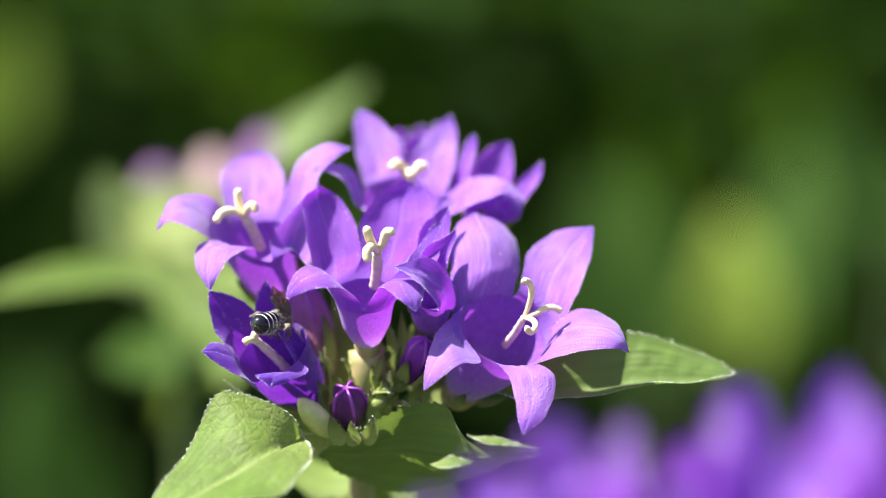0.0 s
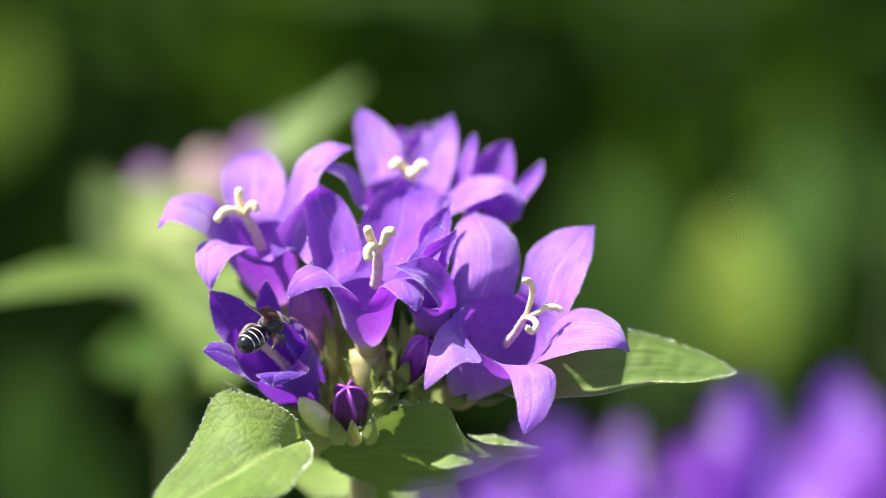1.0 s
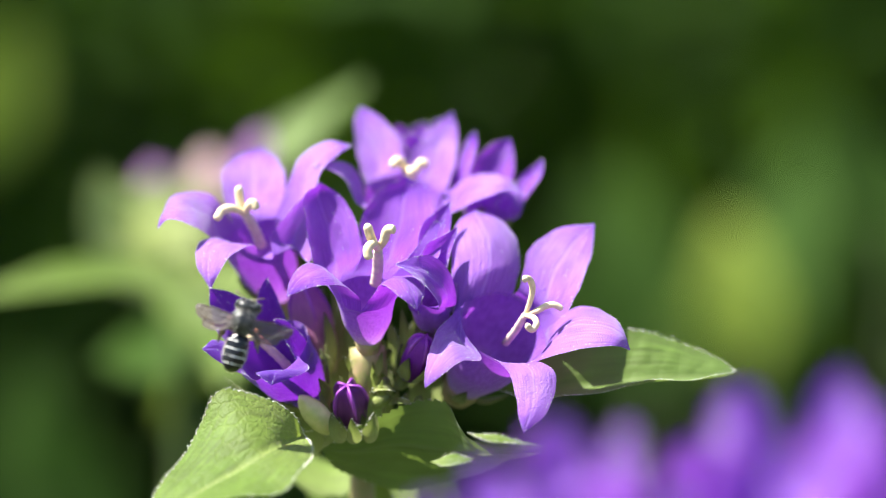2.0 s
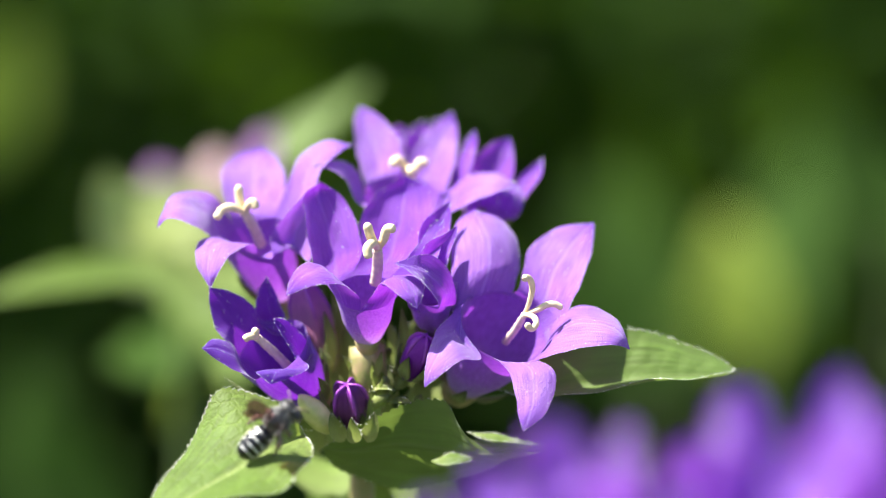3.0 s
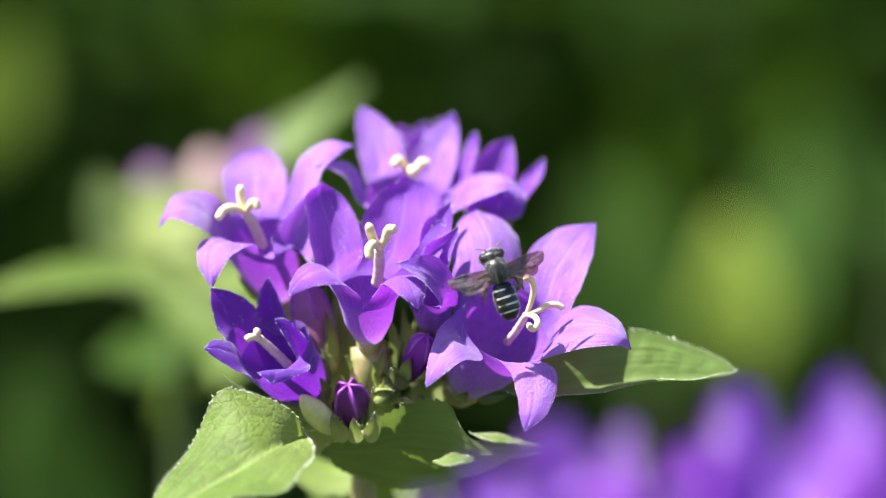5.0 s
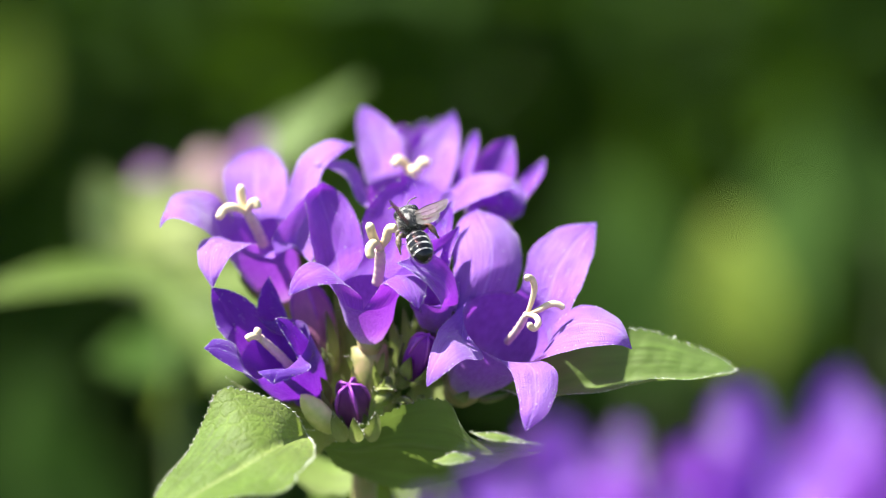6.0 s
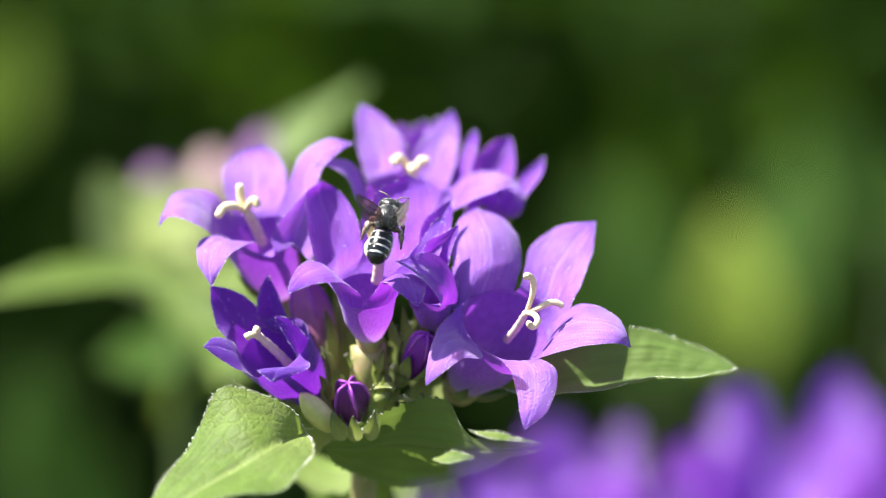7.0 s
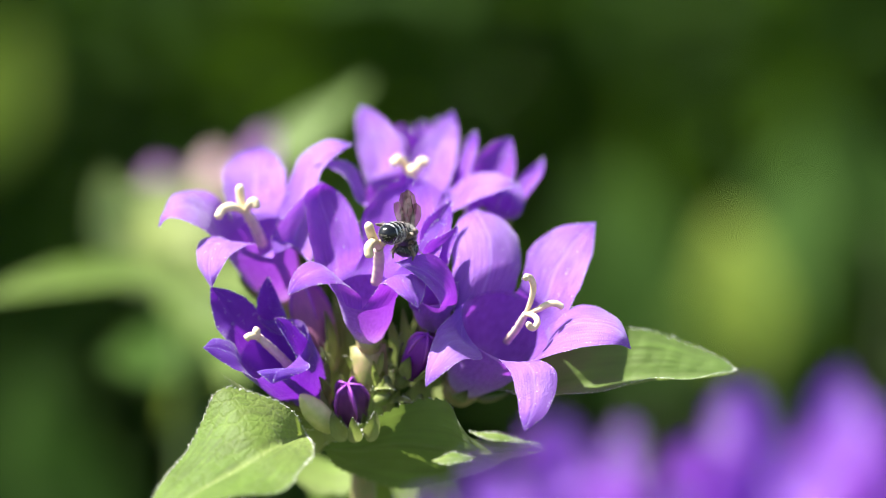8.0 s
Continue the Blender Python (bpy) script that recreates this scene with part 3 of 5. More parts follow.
petal(right_bell, 122, [(7.49, 1.71, 414.94), (8.22, 4.83, 418.46), (6.86, 7.07, 421.42)], [(1.08, -0.99, 412.93), (0.79, 2.35, 418.02), (1.34, 5.68, 421.60)], (3.43, 7.49, 423.03), (0.25, 0.2, 0.1))
petal(right_bell, 50, [(12.96, -1.01, 412.81), (14.85, 1.48, 416.20), (15.99, 4.42, 419.13)], [(8.09, 1.36, 415.30), (9.19, 4.90, 418.94), (12.60, 6.72, 421.09)], (16.33, 6.79, 421.58), (0.2, 0.06, -0.02))
petal(right_bell, 338, [(9.06, -8.13, 408.84), (13.21, -9.91, 410.53), (17.02, -9.85, 410.99)], [(11.72, -2.11, 412.14), (14.64, -0.89, 413.70), (18.25, -3.05, 412.66)], (19.44, -7.45, 410.10), (0.15, -0.08, -0.15))
petal(right_bell, 266, [(6.34, -8.67, 408.58), (7.36, -11.02, 406.28), (7.73, -12.86, 403.97)], [(9.47, -8.11, 409.02), (11.58, -10.25, 408.15), (10.69, -12.75, 404.71)], (8.18, -13.56, 402.57), (0.2, -0.14, -0.12))
petal(right_bell, 194, [(0.54, -3.03, 412.78), (-0.95, -5.75, 411.42), (-1.88, -9.03, 408.89)], [(3.88, -8.17, 409.27), (1.63, -10.59, 409.34), (-0.47, -11.77, 408.08)], (-1.98, -11.44, 406.83), (0.2, -0.16, -0.15))
style(right_bell, (6.57, 0.05, 409.59), (8.52, -3.49, 413.15), [[(9.03, -4.00, 414.56), (9.31, -4.39, 416.06), (9.06, -4.85, 417.09), (8.57, -5.31, 417.40), (8.50, -5.75, 417.17)], [(9.69, -4.12, 413.68), (10.81, -4.23, 414.30), (11.70, -4.23, 414.36), (12.48, -4.09, 413.91)], [(8.89, -4.98, 413.34), (9.46, -5.90, 413.25), (9.68, -6.57, 412.76), (9.25, -7.05, 412.24), (8.78, -7.21, 412.51), (8.95, -7.26, 412.87)]], 0.62)

# shaded bloom at the lower left, its shade painted as darker petals
low_bell = bell(main, (-13.84, 1.67, 403.15), (-18.12, -1.53, 409.13), (-0.461, -0.481, 0.746), 4.2, label="dark violet bloom, shade put into its petal colour", skin=SHADE_PETAL)
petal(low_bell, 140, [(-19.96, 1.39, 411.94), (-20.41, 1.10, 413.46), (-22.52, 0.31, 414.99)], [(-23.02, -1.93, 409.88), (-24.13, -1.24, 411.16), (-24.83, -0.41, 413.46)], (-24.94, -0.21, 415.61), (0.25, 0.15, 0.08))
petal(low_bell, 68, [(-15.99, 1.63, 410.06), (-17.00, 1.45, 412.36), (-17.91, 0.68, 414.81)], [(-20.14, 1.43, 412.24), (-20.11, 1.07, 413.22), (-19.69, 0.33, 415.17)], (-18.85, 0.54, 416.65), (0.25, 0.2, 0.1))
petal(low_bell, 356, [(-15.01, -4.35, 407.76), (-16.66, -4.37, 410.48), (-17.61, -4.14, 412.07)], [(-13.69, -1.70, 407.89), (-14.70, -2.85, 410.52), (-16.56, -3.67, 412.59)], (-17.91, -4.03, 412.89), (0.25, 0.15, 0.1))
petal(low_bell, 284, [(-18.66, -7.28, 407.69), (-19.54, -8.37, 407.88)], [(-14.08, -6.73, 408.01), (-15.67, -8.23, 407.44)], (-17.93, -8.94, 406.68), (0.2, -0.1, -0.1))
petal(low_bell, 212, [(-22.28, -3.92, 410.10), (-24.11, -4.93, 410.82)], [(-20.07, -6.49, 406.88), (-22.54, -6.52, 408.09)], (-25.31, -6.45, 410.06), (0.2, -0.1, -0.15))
style(low_bell, (-16.02, -0.88, 406.52), (-19.57, -4.32, 410.83), [[(-20.06, -5.09, 411.08), (-20.52, -5.30, 411.06), (-20.94, -5.34, 410.77)], [(-19.78, -4.84, 411.46), (-19.67, -4.59, 411.78)]], 0.75)

# closed blooms and buds
RIDGE = plain("bud_ridge", (0.24, 0.035, 0.36), (0.34, 0.07, 0.46), 900.0, 0.4)


def closed_bud(base, tip, r, mat, label, blunt=0.5, ribs=0.2):
    bud = part("bud", bud_bm(base, tip, r, (0, 0, 0), ribs, blunt), mat, main, label)
    base, tip = Vector(base), Vector(tip)
    a, e1, e2 = ring_frame(tip - base)
    run = (tip - base).length
    for k in range(5):
        g = radians(72 * k)
        rad = e1 * math.cos(g) + e2 * math.sin(g)
        path = [base.lerp(tip, t) + rad * r * math.sin(math.pi * min(1, 0.10 + 0.9 * t)) ** blunt * (1.0 + ribs * 0.5 * t) for t in (0.55, 0.65, 0.75, 0.84, 0.92, 0.97)] + [tip + a * 0.06]
        part("ridge", tube_bm(path, [0.06, 0.13, 0.19, 0.21, 0.2, 0.16, 0.12], 6), RIDGE, bud, "bright magenta ridge")
    for k in range(5):
        g = radians(72 * k + 20)
        rad = e1 * math.cos(g) + e2 * math.sin(g)
        p = base + rad * r * 0.5
        part("sepal", blade_bm(p, p + a * run * 0.3 + rad * r * 0.8, base + a * run * 0.62 + rad * r * 1.25, 0.8, rad, (0, 0, 0), 0.2, 0, 8, 4), SEPAL, bud, "", 0.2)
    return bud


closed_bud((-12.99, 5.00, 405.26), (-15.68, 6.43, 415.45), 2.4, LIGHTENED_BUD, "dusky purple unopened bell")
closed_bud((-9.47, 1.14, 399.36), (-10.23, -3.04, 405.57), 1.7, BUD, "purple star-ridged bud in a green calyx", 0.28, 0.75)
closed_bud((-3.74, 0.04, 405.92), (-1.91, -2.31, 410.72), 1.6, BRIGHT_BUD, "glossy purple round bud", 0.4)
closed_bud((-0.97, 1.21, 407.05), (-0.73, 3.08, 413.19), 1.7, BUD, "dusky purple unopened bell")


def hairs(bm_source_rows, parent, length, seed, count):
    rnd = random.Random(seed)
    bm = bmesh.new()
    for k in range(count):
        row = bm_source_rows
        t = rnd.random() * (len(row) - 1.001)
        i = int(t)
        p = row[i].lerp(row[i + 1], t - i)
        d = Vector((rnd.uniform(-1, 1), rnd.uniform(-1, 1), rnd.uniform(-0.4, 1))).normalized() * length * rnd.uniform(0.5, 1)
        s = d.orthogonal().normalized() * 0.021
        r = d.cross(s).normalized() * 0.021
        v = [bm.verts.new(q * MM) for q in (p + s, p - s * 0.5 + r, p - s * 0.5 - r, p + d)]
        for tri in ((0, 1, 3), (1, 2, 3), (2, 0, 3)):
            bm.faces.new([v[x] for x in tri])
    return tagged(part("margin_hairs", bm, HAIR, parent, "fine white hairs along the margin"), kind="stuff")


def bracts(origin_list):
    for k, (b, c, t, half, face) in enumerate(origin_list):
        bm = blade_bm(b, c, t, half, face, (0, 0, 0), 0.3, 0, 12, 6, k)
        bm.verts.ensure_lookup_table()
        edge = [bm.verts[i * 7 + 6 * (k % 2)].co / MM for i in range(13)]
        ob = part("bract", bm, SEPAL, main)
        hairs(edge, ob, 0.4, k, 24)


bracts([
    ((-11.86, 7.68, 402.76), (-12.69, 7.55, 409.05), (-13.15, 7.38, 414.99), 0.75, (-0.300, -0.900, 0.300)),
    ((-10.60, 6.73, 403.25), (-11.18, 6.56, 409.21), (-12.13, 6.30, 414.54), 0.85, (0.300, -0.900, 0.300)),
    ((-11.30, 5.79, 403.74), (-12.00, 5.41, 408.17), (-11.48, 5.10, 413.18), 0.35, (0.000, -0.944, 0.331)),
    ((-5.13, 4.08, 405.92), (-5.34, 2.62, 409.88), (-6.19, 2.92, 412.05), 0.6, (0.000, -0.944, 0.331)),
    ((-4.40, 4.08, 405.92), (-4.13, 2.62, 409.88), (-4.55, 3.06, 413.01), 0.62, (0.200, -0.930, 0.300)),
    ((-3.79, 4.01, 405.44), (-3.40, 2.36, 408.08), (-2.62, 3.89, 411.77), 0.5, (0.300, -0.900, 0.300)),
    ((-5.72, 3.14, 406.40), (-6.54, 1.51, 409.15), (-7.26, 1.70, 410.53), 0.5, (0.000, -0.944, 0.331)),
    ((-11.81, 2.38, 400.97), (-12.83, 0.79, 404.06), (-13.68, 1.29, 407.65), 0.55, (0.000, -0.944, 0.331)),
    ((-12.51, 1.48, 401.77), (-13.16, -0.11, 404.84), (-12.63, 0.80, 407.74), 0.5, (0.300, -0.900, 0.300)),
    ((-14.55, 2.38, 400.97), (-19.92, 0.58, 402.56), (-23.49, 1.01, 405.62), 0.5, (0.000, -0.240, 0.970)),
    ((-14.81, 1.35, 400.87), (-18.89, -1.56, 401.75), (-21.66, -1.09, 405.02), 0.4, (0.000, -0.400, 0.900)),
    ((-13.60, 1.31, 400.57), (-15.89, -1.56, 401.75), (-16.85, -1.20, 404.31), 0.35, (0.000, -0.944, 0.331)),
    ((-3.35, 9.18, 406.26), (-2.10, 8.62, 409.49), (-1.36, 8.24, 413.93), 1.5, (0.100, -0.967, 0.236)),
    ((-7.79, -0.82, 399.76), (-6.96, -2.37, 403.13), (-7.74, -2.08, 405.21), 0.8, (0.000, -0.944, 0.331)),
    ((-11.23, -0.87, 399.46), (-12.24, -2.54, 401.94), (-13.32, -2.11, 404.97), 0.6, (0.000, -0.944, 0.331)),
    ((-10.44, -2.87, 399.56), (-11.57, -4.71, 400.85), (-11.87, -4.42, 402.92), 0.9, (0.000, -0.944, 0.331)),
    ((-8.34, -2.87, 399.56), (-7.40, -4.71, 400.85), (-7.28, -4.42, 402.92), 0.9, (0.000, -0.944, 0.331)),
    ((-9.33, -3.90, 399.47), (-9.51, -5.73, 400.75), (-9.74, -5.98, 402.61), 0.8, (0.000, -0.944, 0.331)),
    ((-14.38, -1.76, 400.26), (-15.49, -3.69, 400.95), (-16.27, -3.58, 401.72), 1.1, (-0.200, -0.500, 0.850)),
    ((-8.74, 1.86, 404.47), (-9.78, 0.23, 407.23), (-10.74, 0.34, 408.07), 0.45, (-0.270, -0.840, 0.480)),
    ((-5.66, -1.35, 403.24), (-4.31, -3.25, 404.09), (-3.34, -4.31, 403.68), 0.5, (-0.200, -0.470, 0.860)),
    ((-7.76, -1.18, 404.43), (-6.52, -3.02, 405.69), (-5.02, -3.13, 404.92), 0.6, (-0.200, -0.470, 0.860)),
    ((-11.92, 4.81, 396.74), (-13.02, 5.32, 400.39), (-14.01, 5.79, 403.74), 2.0, (0.000, -0.944, 0.331)),
    ((-8.87, 5.79, 396.54), (-7.92, 5.37, 400.70), (-5.77, 6.09, 405.87), 2.4, (0.000, -0.944, 0.331)),
    ((-3.94, 5.92, 397.46), (-2.40, 5.49, 401.61), (-0.55, 7.08, 405.69), 2.4, (0.000, -0.944, 0.331)),
    ((-13.72, 3.79, 396.64), (-14.86, 2.08, 398.86), (-16.03, 1.43, 401.47), 1.8, (0.000, -0.944, 0.331)),
    ((-11.34, 6.52, 401.73), (-11.55, 6.22, 406.78), (-11.00, 6.90, 411.65), 2.2, (0.000, -0.944, 0.331)),
    ((-3.02, 6.69, 402.95), (-2.40, 6.39, 408.00), (-2.21, 6.90, 411.65), 2.0, (0.000, -0.944, 0.331)),
])
for kb, kt, kr in [((-6.74, -1.22, 404.13), (-6.00, -1.93, 406.28), 0.75),
                   ((-4.75, -1.47, 402.34), (-3.84, -2.23, 404.14), 0.5),
                   ((-12.08, 2.15, 406.58), (-13.20, 1.38, 408.25), 0.6),
                   ((-7.76, -1.36, 403.12), (-5.63, -2.70, 404.41), 0.8),
                   ((-6.19, 2.28, 407.48), (-5.69, 1.45, 408.73), 0.4),
                   ((-7.29, 2.15, 406.58), (-6.78, 1.46, 408.85), 0.45),
                   ((-5.08, 0.87, 404.66), (-3.74, 0.07, 406.15), 0.8),
                   ((-2.96, -0.36, 403.05), (-2.35, -0.24, 403.94), 0.45),
                   ((-5.05, -1.28, 403.71), (-4.07, -3.31, 403.61), 0.4)]:
    part("bud", bud_bm(kb, kt, kr, (0, 0, 0), 0.1, 0.5, 8, 12), SEPAL, main, "tiny green bud")
rnd = random.Random(77)
for k in range(22):
    side, lift = rnd.uniform(-4.2, 4.6), rnd.uniform(-1.8, 3.0)
    foot = Vector((-7.53, 1.67, 403.15)) + Vector((side * 0.6, rnd.uniform(-2.2, 0.5) - 0.5, lift))
    end = foot + Vector((side * 0.22 + rnd.uniform(-0.6, 0.6), rnd.uniform(-2.4, -0.4), rnd.uniform(1.2, 3.2)))
    part("small_sepal", blade_bm(foot, (foot + end) / 2 + Vector((side * 0.12, -0.4, 0)), end, rnd.uniform(0.22, 0.5), (0.1 * side, -0.9, 0.3), (0, 0, 0), 0.3, 0, 8, 4, k), rnd.choice((SEPAL, LEAF, SEPAL)), main)
part("receptacle", tube_bm([(-8.18, 3.36, 400.78), (-8.00, 1.32, 404.26), (-8.11, 1.29, 407.65), (-8.23, 1.48, 408.97)], [1.6, 2.1, 2.0, 1.9], 18), CALYX, main, "pale green and peach receptacle")


part("bud", bud_bm((-12.05, -1.74, 400.45), (-15.30, -3.68, 404.61), 1.35, (0, 0, 0), 0.16, 0.6, 12, 20), PALE_CALYX, main, "pale cream calyx cup")


# leaves under the head
def leaf(plant, base, ctrl, tip, half, face, fold, teeth, seed, wave=0.3, belly=0.36, mat=None, hair=0, label="", face2=None, trim=1.0):
    bm = blade_bm(base, ctrl, tip, half, face, (0, 0, 0), fold, teeth, 60, 16, seed, wave, belly, face2, trim)
    bm.verts.ensure_lookup_table()
    cols = 17
    left = [bm.verts[i * cols].co / MM for i in range(61)]
    right = [bm.verts[i * cols + 16].co / MM for i in range(61)]
    ob = part("leaf", bm, mat or LEAF, plant, label)
    if hair:
        hairs(left, ob, 0.34, seed, hair)
        hairs(right, ob, 0.34, seed + 1, hair)
    return ob


def broad_leaf(base, side_a, rib, side_b, tip, fold, teeth, seed, mat, hair, label, n=184, m=9):
    """A blade hung from its midrib between two toothed margins. fold: how each half sags or swells, as shares of its width."""
    rnd = random.Random(seed)
    base, tip = Vector(base), Vector(tip)
    ea, em, eb = (even([base] + [Vector(p) for p in way] + [tip], n) for way in (side_a, rib, side_b))
    rows = []
    for i in range(n + 1):
        s = i / n
        tooth = (1 - (s * teeth) % 1.0) * 0.42 + rnd.uniform(-0.06, 0.06)
        row = []
        for edge, sag, js in ((ea[i], fold[0], range(m, 0, -1)), (eb[i], fold[1], range(0, m + 1))):
            out = edge - em[i]
            w = out.length
            up = out.cross(em[min(i + 1, n)] - em[max(i - 1, 0)])
            up = up.normalized() if up.length > 1e-6 else Vector((0, 0, 1))
            up = up if up.z > 0 else -up
            for j in js:
                v = j / m
                x = v + (tooth / max(w, 1.5) if j == m else 0.0)
                wavy = 0.22 * math.sin(s * 21 + v * 3 + seed) * v * v + 0.04 * math.sin(s * 60 - v * 7) * v * (1 - v) * 3
                row.append(em[i] + out * x + up * (sag * w * math.sin(math.pi * v) + wavy * min(1.0, w * 0.3) - 0.15 * math.exp(-(v * 9) ** 2)))
        rows.append(row)
    bm = sheet_of(rows, [j / (2 * m) for j in range(2 * m + 1)], [i / n for i in range(n + 1)])
    ob = part("leaf", bm, mat, main, label)
    if hair:
        hairs([r[0] for r in rows], ob, 0.34, seed, hair)
        hairs([r[-1] for r in rows], ob, 0.34, seed + 1, hair)
    return ob


# leaves by their margins
broad_leaf((-14.55, -7.70, 401.16), [(-15.93, -9.37, 403.59), (-19.38, -10.27, 405.85), (-23.04, -10.62, 406.22), (-24.98, -11.67, 403.03), (-27.07, -15.17, 399.73), (-29.49, -19.41, 396.84)], [(-17.66, -15.77, 401.21), (-20.95, -18.50, 399.73), (-25.37, -20.83, 397.56), (-29.21, -22.74, 394.69)], [(-13.62, -15.81, 400.92), (-14.66, -20.98, 400.08), (-16.21, -24.17, 398.88), (-20.53, -25.25, 398.43), (-25.57, -25.52, 396.48)], (-32.22, -24.11, 392.12), (0.04, 0.02), 46, 3, LEAF, 420, "sunlit toothed leaf with a hairy margin")
broad_leaf((5.69, 1.82, 404.18), [(13.55, 1.59, 409.76), (19.69, 3.17, 410.23), (24.28, 3.56, 409.43), (28.24, 3.33, 407.74), (30.33, 2.69, 406.80)], [(11.70, -0.17, 404.43), (16.52, -0.07, 405.15), (21.96, 0.03, 405.81), (26.82, 0.54, 405.90), (29.89, 1.05, 405.93)], [(10.33, -5.19, 404.59), (16.23, -6.07, 405.54), (21.57, -5.94, 406.48), (26.47, -3.91, 406.53), (30.02, -0.92, 406.29)], (31.32, 2.10, 406.23), (0.03, -0.05), 30, 5, MID_LEAF, 300, "leaf with a pale upturned margin")
broad_leaf((-13.01, -2.01, 398.48), [(-8.15, -3.62, 401.43), (-3.66, -3.32, 403.57), (-0.07, -4.30, 403.75), (1.71, -6.57, 402.02), (3.29, -8.78, 400.66), (6.68, -9.79, 400.63)], [(-9.40, -2.01, 398.48), (-4.59, -1.93, 399.08), (0.23, -3.00, 398.68), (4.37, -6.98, 399.08), (7.86, -9.91, 399.81)], [(-10.73, 1.56, 395.20), (-5.28, 3.30, 393.20), (0.23, 1.40, 394.05), (4.44, -2.32, 396.28), (7.91, -8.03, 398.82)], (10.61, -11.86, 400.28), (0.0, 0.0), 30, 7, MID_LEAF, 70, "shaded green leaf with a pale margin")
leaf(main, (2.54, -15.53, 402.91), (5.50, -17.54, 402.96), (10.58, -16.70, 401.74), 0.55, (0.000, -0.359, 0.933), -0.3, 6, 15, 0.15, 0.5, None, 120, "pale sunlit turned-up leaf margin")
leaf(main, (-1.27, -15.93, 400.05), (0.92, -17.81, 401.03), (2.99, -16.88, 400.48), 0.9, (0.000, -0.483, 0.876), -0.2, 5, 17, 0.1, 0.5, None, 40, "pale sunlit turned-up leaf tip")
leaf(main, (-10.43, 16.89, 396.50), (-9.31, 22.07, 390.19), (-14.64, 24.99, 382.23), 8.0, (0.117, -0.598, 0.793), 0.2, 20, 9, 0.4, 0.4, None, 0, "pale green leaf below the head")
leaf(main, (-7.97, 20.55, 393.80), (-2.88, 26.08, 389.99), (3.04, 28.90, 381.30), 7.0, (0.117, -0.598, 0.793), 0.2, 20, 11, 0.4, 0.4, None, 0, "pale green leaf below the head")


# ---- plants out of focus ----
def simple_flower(plant, foot, mouth, axis, radius, length, curl, seed, turn=0):
    """A bell with five lobes that spread evenly."""
    rnd = random.Random(seed)
    a, e1, e2 = ring_frame(axis)
    mouth = Vector(mouth)
    tube = bell(plant, mouth - a * radius * 1.9, mouth, axis, radius, foot, skin=LILAC_PETAL)
    for k in range(5):
        az = int(turn + 72 * k)
        g = radians(az)
        rad, lat = e1 * math.cos(g) + e2 * math.sin(g), e2 * math.cos(g) - e1 * math.sin(g)
        cu = curl + rnd.uniform(-0.25, 0.25)
        p0 = mouth + rad * radius
        c1 = p0 + a * length * 0.40 + rad * length * 0.12
        c2 = p0 + a * length * (0.80 - 0.1 * cu) + rad * length * (0.2 + 0.3 * cu)
        tip = p0 + a * length * (1 - 0.8 * cu) + rad * length * (0.25 + 0.6 * cu)
        petal(tube, az, [c1 - lat * radius * 0.64, c2 - lat * radius * 0.42], [c1 + lat * radius * 0.64, c2 + lat * radius * 0.42], tip, (0.25, 0.15, 0.05), 0)
    return tube


# near plant, close to the lens
NEAR = Vector((20.03, -101.72, 414.79))
near_plant = thing("bellflower_plant", NEAR.x, NEAR.y, 0, "violet bellflower head in front of the clustered one", "flower", "bellflower plants")
near_foot = (NEAR.x, NEAR.y, 0)
part("stem", tube_bm([(NEAR.x, NEAR.y, 0), (NEAR.x + 2, NEAR.y, 200), (NEAR.x, NEAR.y, NEAR.z - 4)], [1.7, 1.5, 1.2], 12, near_foot), STEM, near_plant)
simple_flower(near_plant, near_foot, (9.51, -101.92, 413.33), (-0.251, -0.251, 0.935), 4.0, 7.0, 0.3, 41, 20)
simple_flower(near_plant, near_foot, (26.57, -99.76, 414.35), (0.000, -0.151, 0.988), 4.4, 9.0, 0.16, 43, 54)
simple_flower(near_plant, near_foot, (34.28, -97.83, 413.69), (0.151, -0.202, 0.968), 4.0, 7.4, 0.2, 44, 40)
simple_flower(near_plant, near_foot, (19.03, -96.11, 411.54), (-0.100, -0.300, 0.949), 4.0, 5.6, 0.35, 42, 10)
simple_flower(near_plant, near_foot, (3.14, -106.06, 412.60), (-0.402, -0.302, 0.865), 3.6, 4.4, 0.4, 45, 0)
simple_flower(near_plant, near_foot, (21.79, -109.89, 414.14), (0.101, -0.453, 0.886), 3.8, 5.6, 0.4, 46, 30)

# budding plant behind
BACK = Vector((-41.06, 166.85, 385.68))
back_plant = thing("bellflower_plant", BACK.x, BACK.y, 0, "budding bellflower with pale pink and mauve buds", "flower", "bellflower plants")
back_foot = (BACK.x, BACK.y, 0)
part("stem", tube_bm([(BACK.x, BACK.y, 0), (BACK.x + 2, BACK.y, 200), (-41.97, 166.09, 380.31), (-41.97, 168.61, 398.22)], [1.6, 1.5, 1.4, 1.2], 12, back_foot), GREEN_STEM, back_plant)


def back_bud(b, t, r, mat, label):
    part("bud", bud_bm(b, t, r, back_foot, 0.1, 0.5), mat, back_plant, label)


back_bud((-44.15, 183.73, 395.93), (-47.87, 185.42, 407.92), 3.9, MAUVE_BUD, "mauve bud")
back_bud((-37.16, 183.86, 396.86), (-38.19, 185.75, 410.32), 3.9, PALE_BUD, "pale pink bud")
back_bud((-32.04, 183.99, 397.78), (-28.87, 186.19, 413.46), 3.9, MAUVE_BUD, "pale mauve bud")


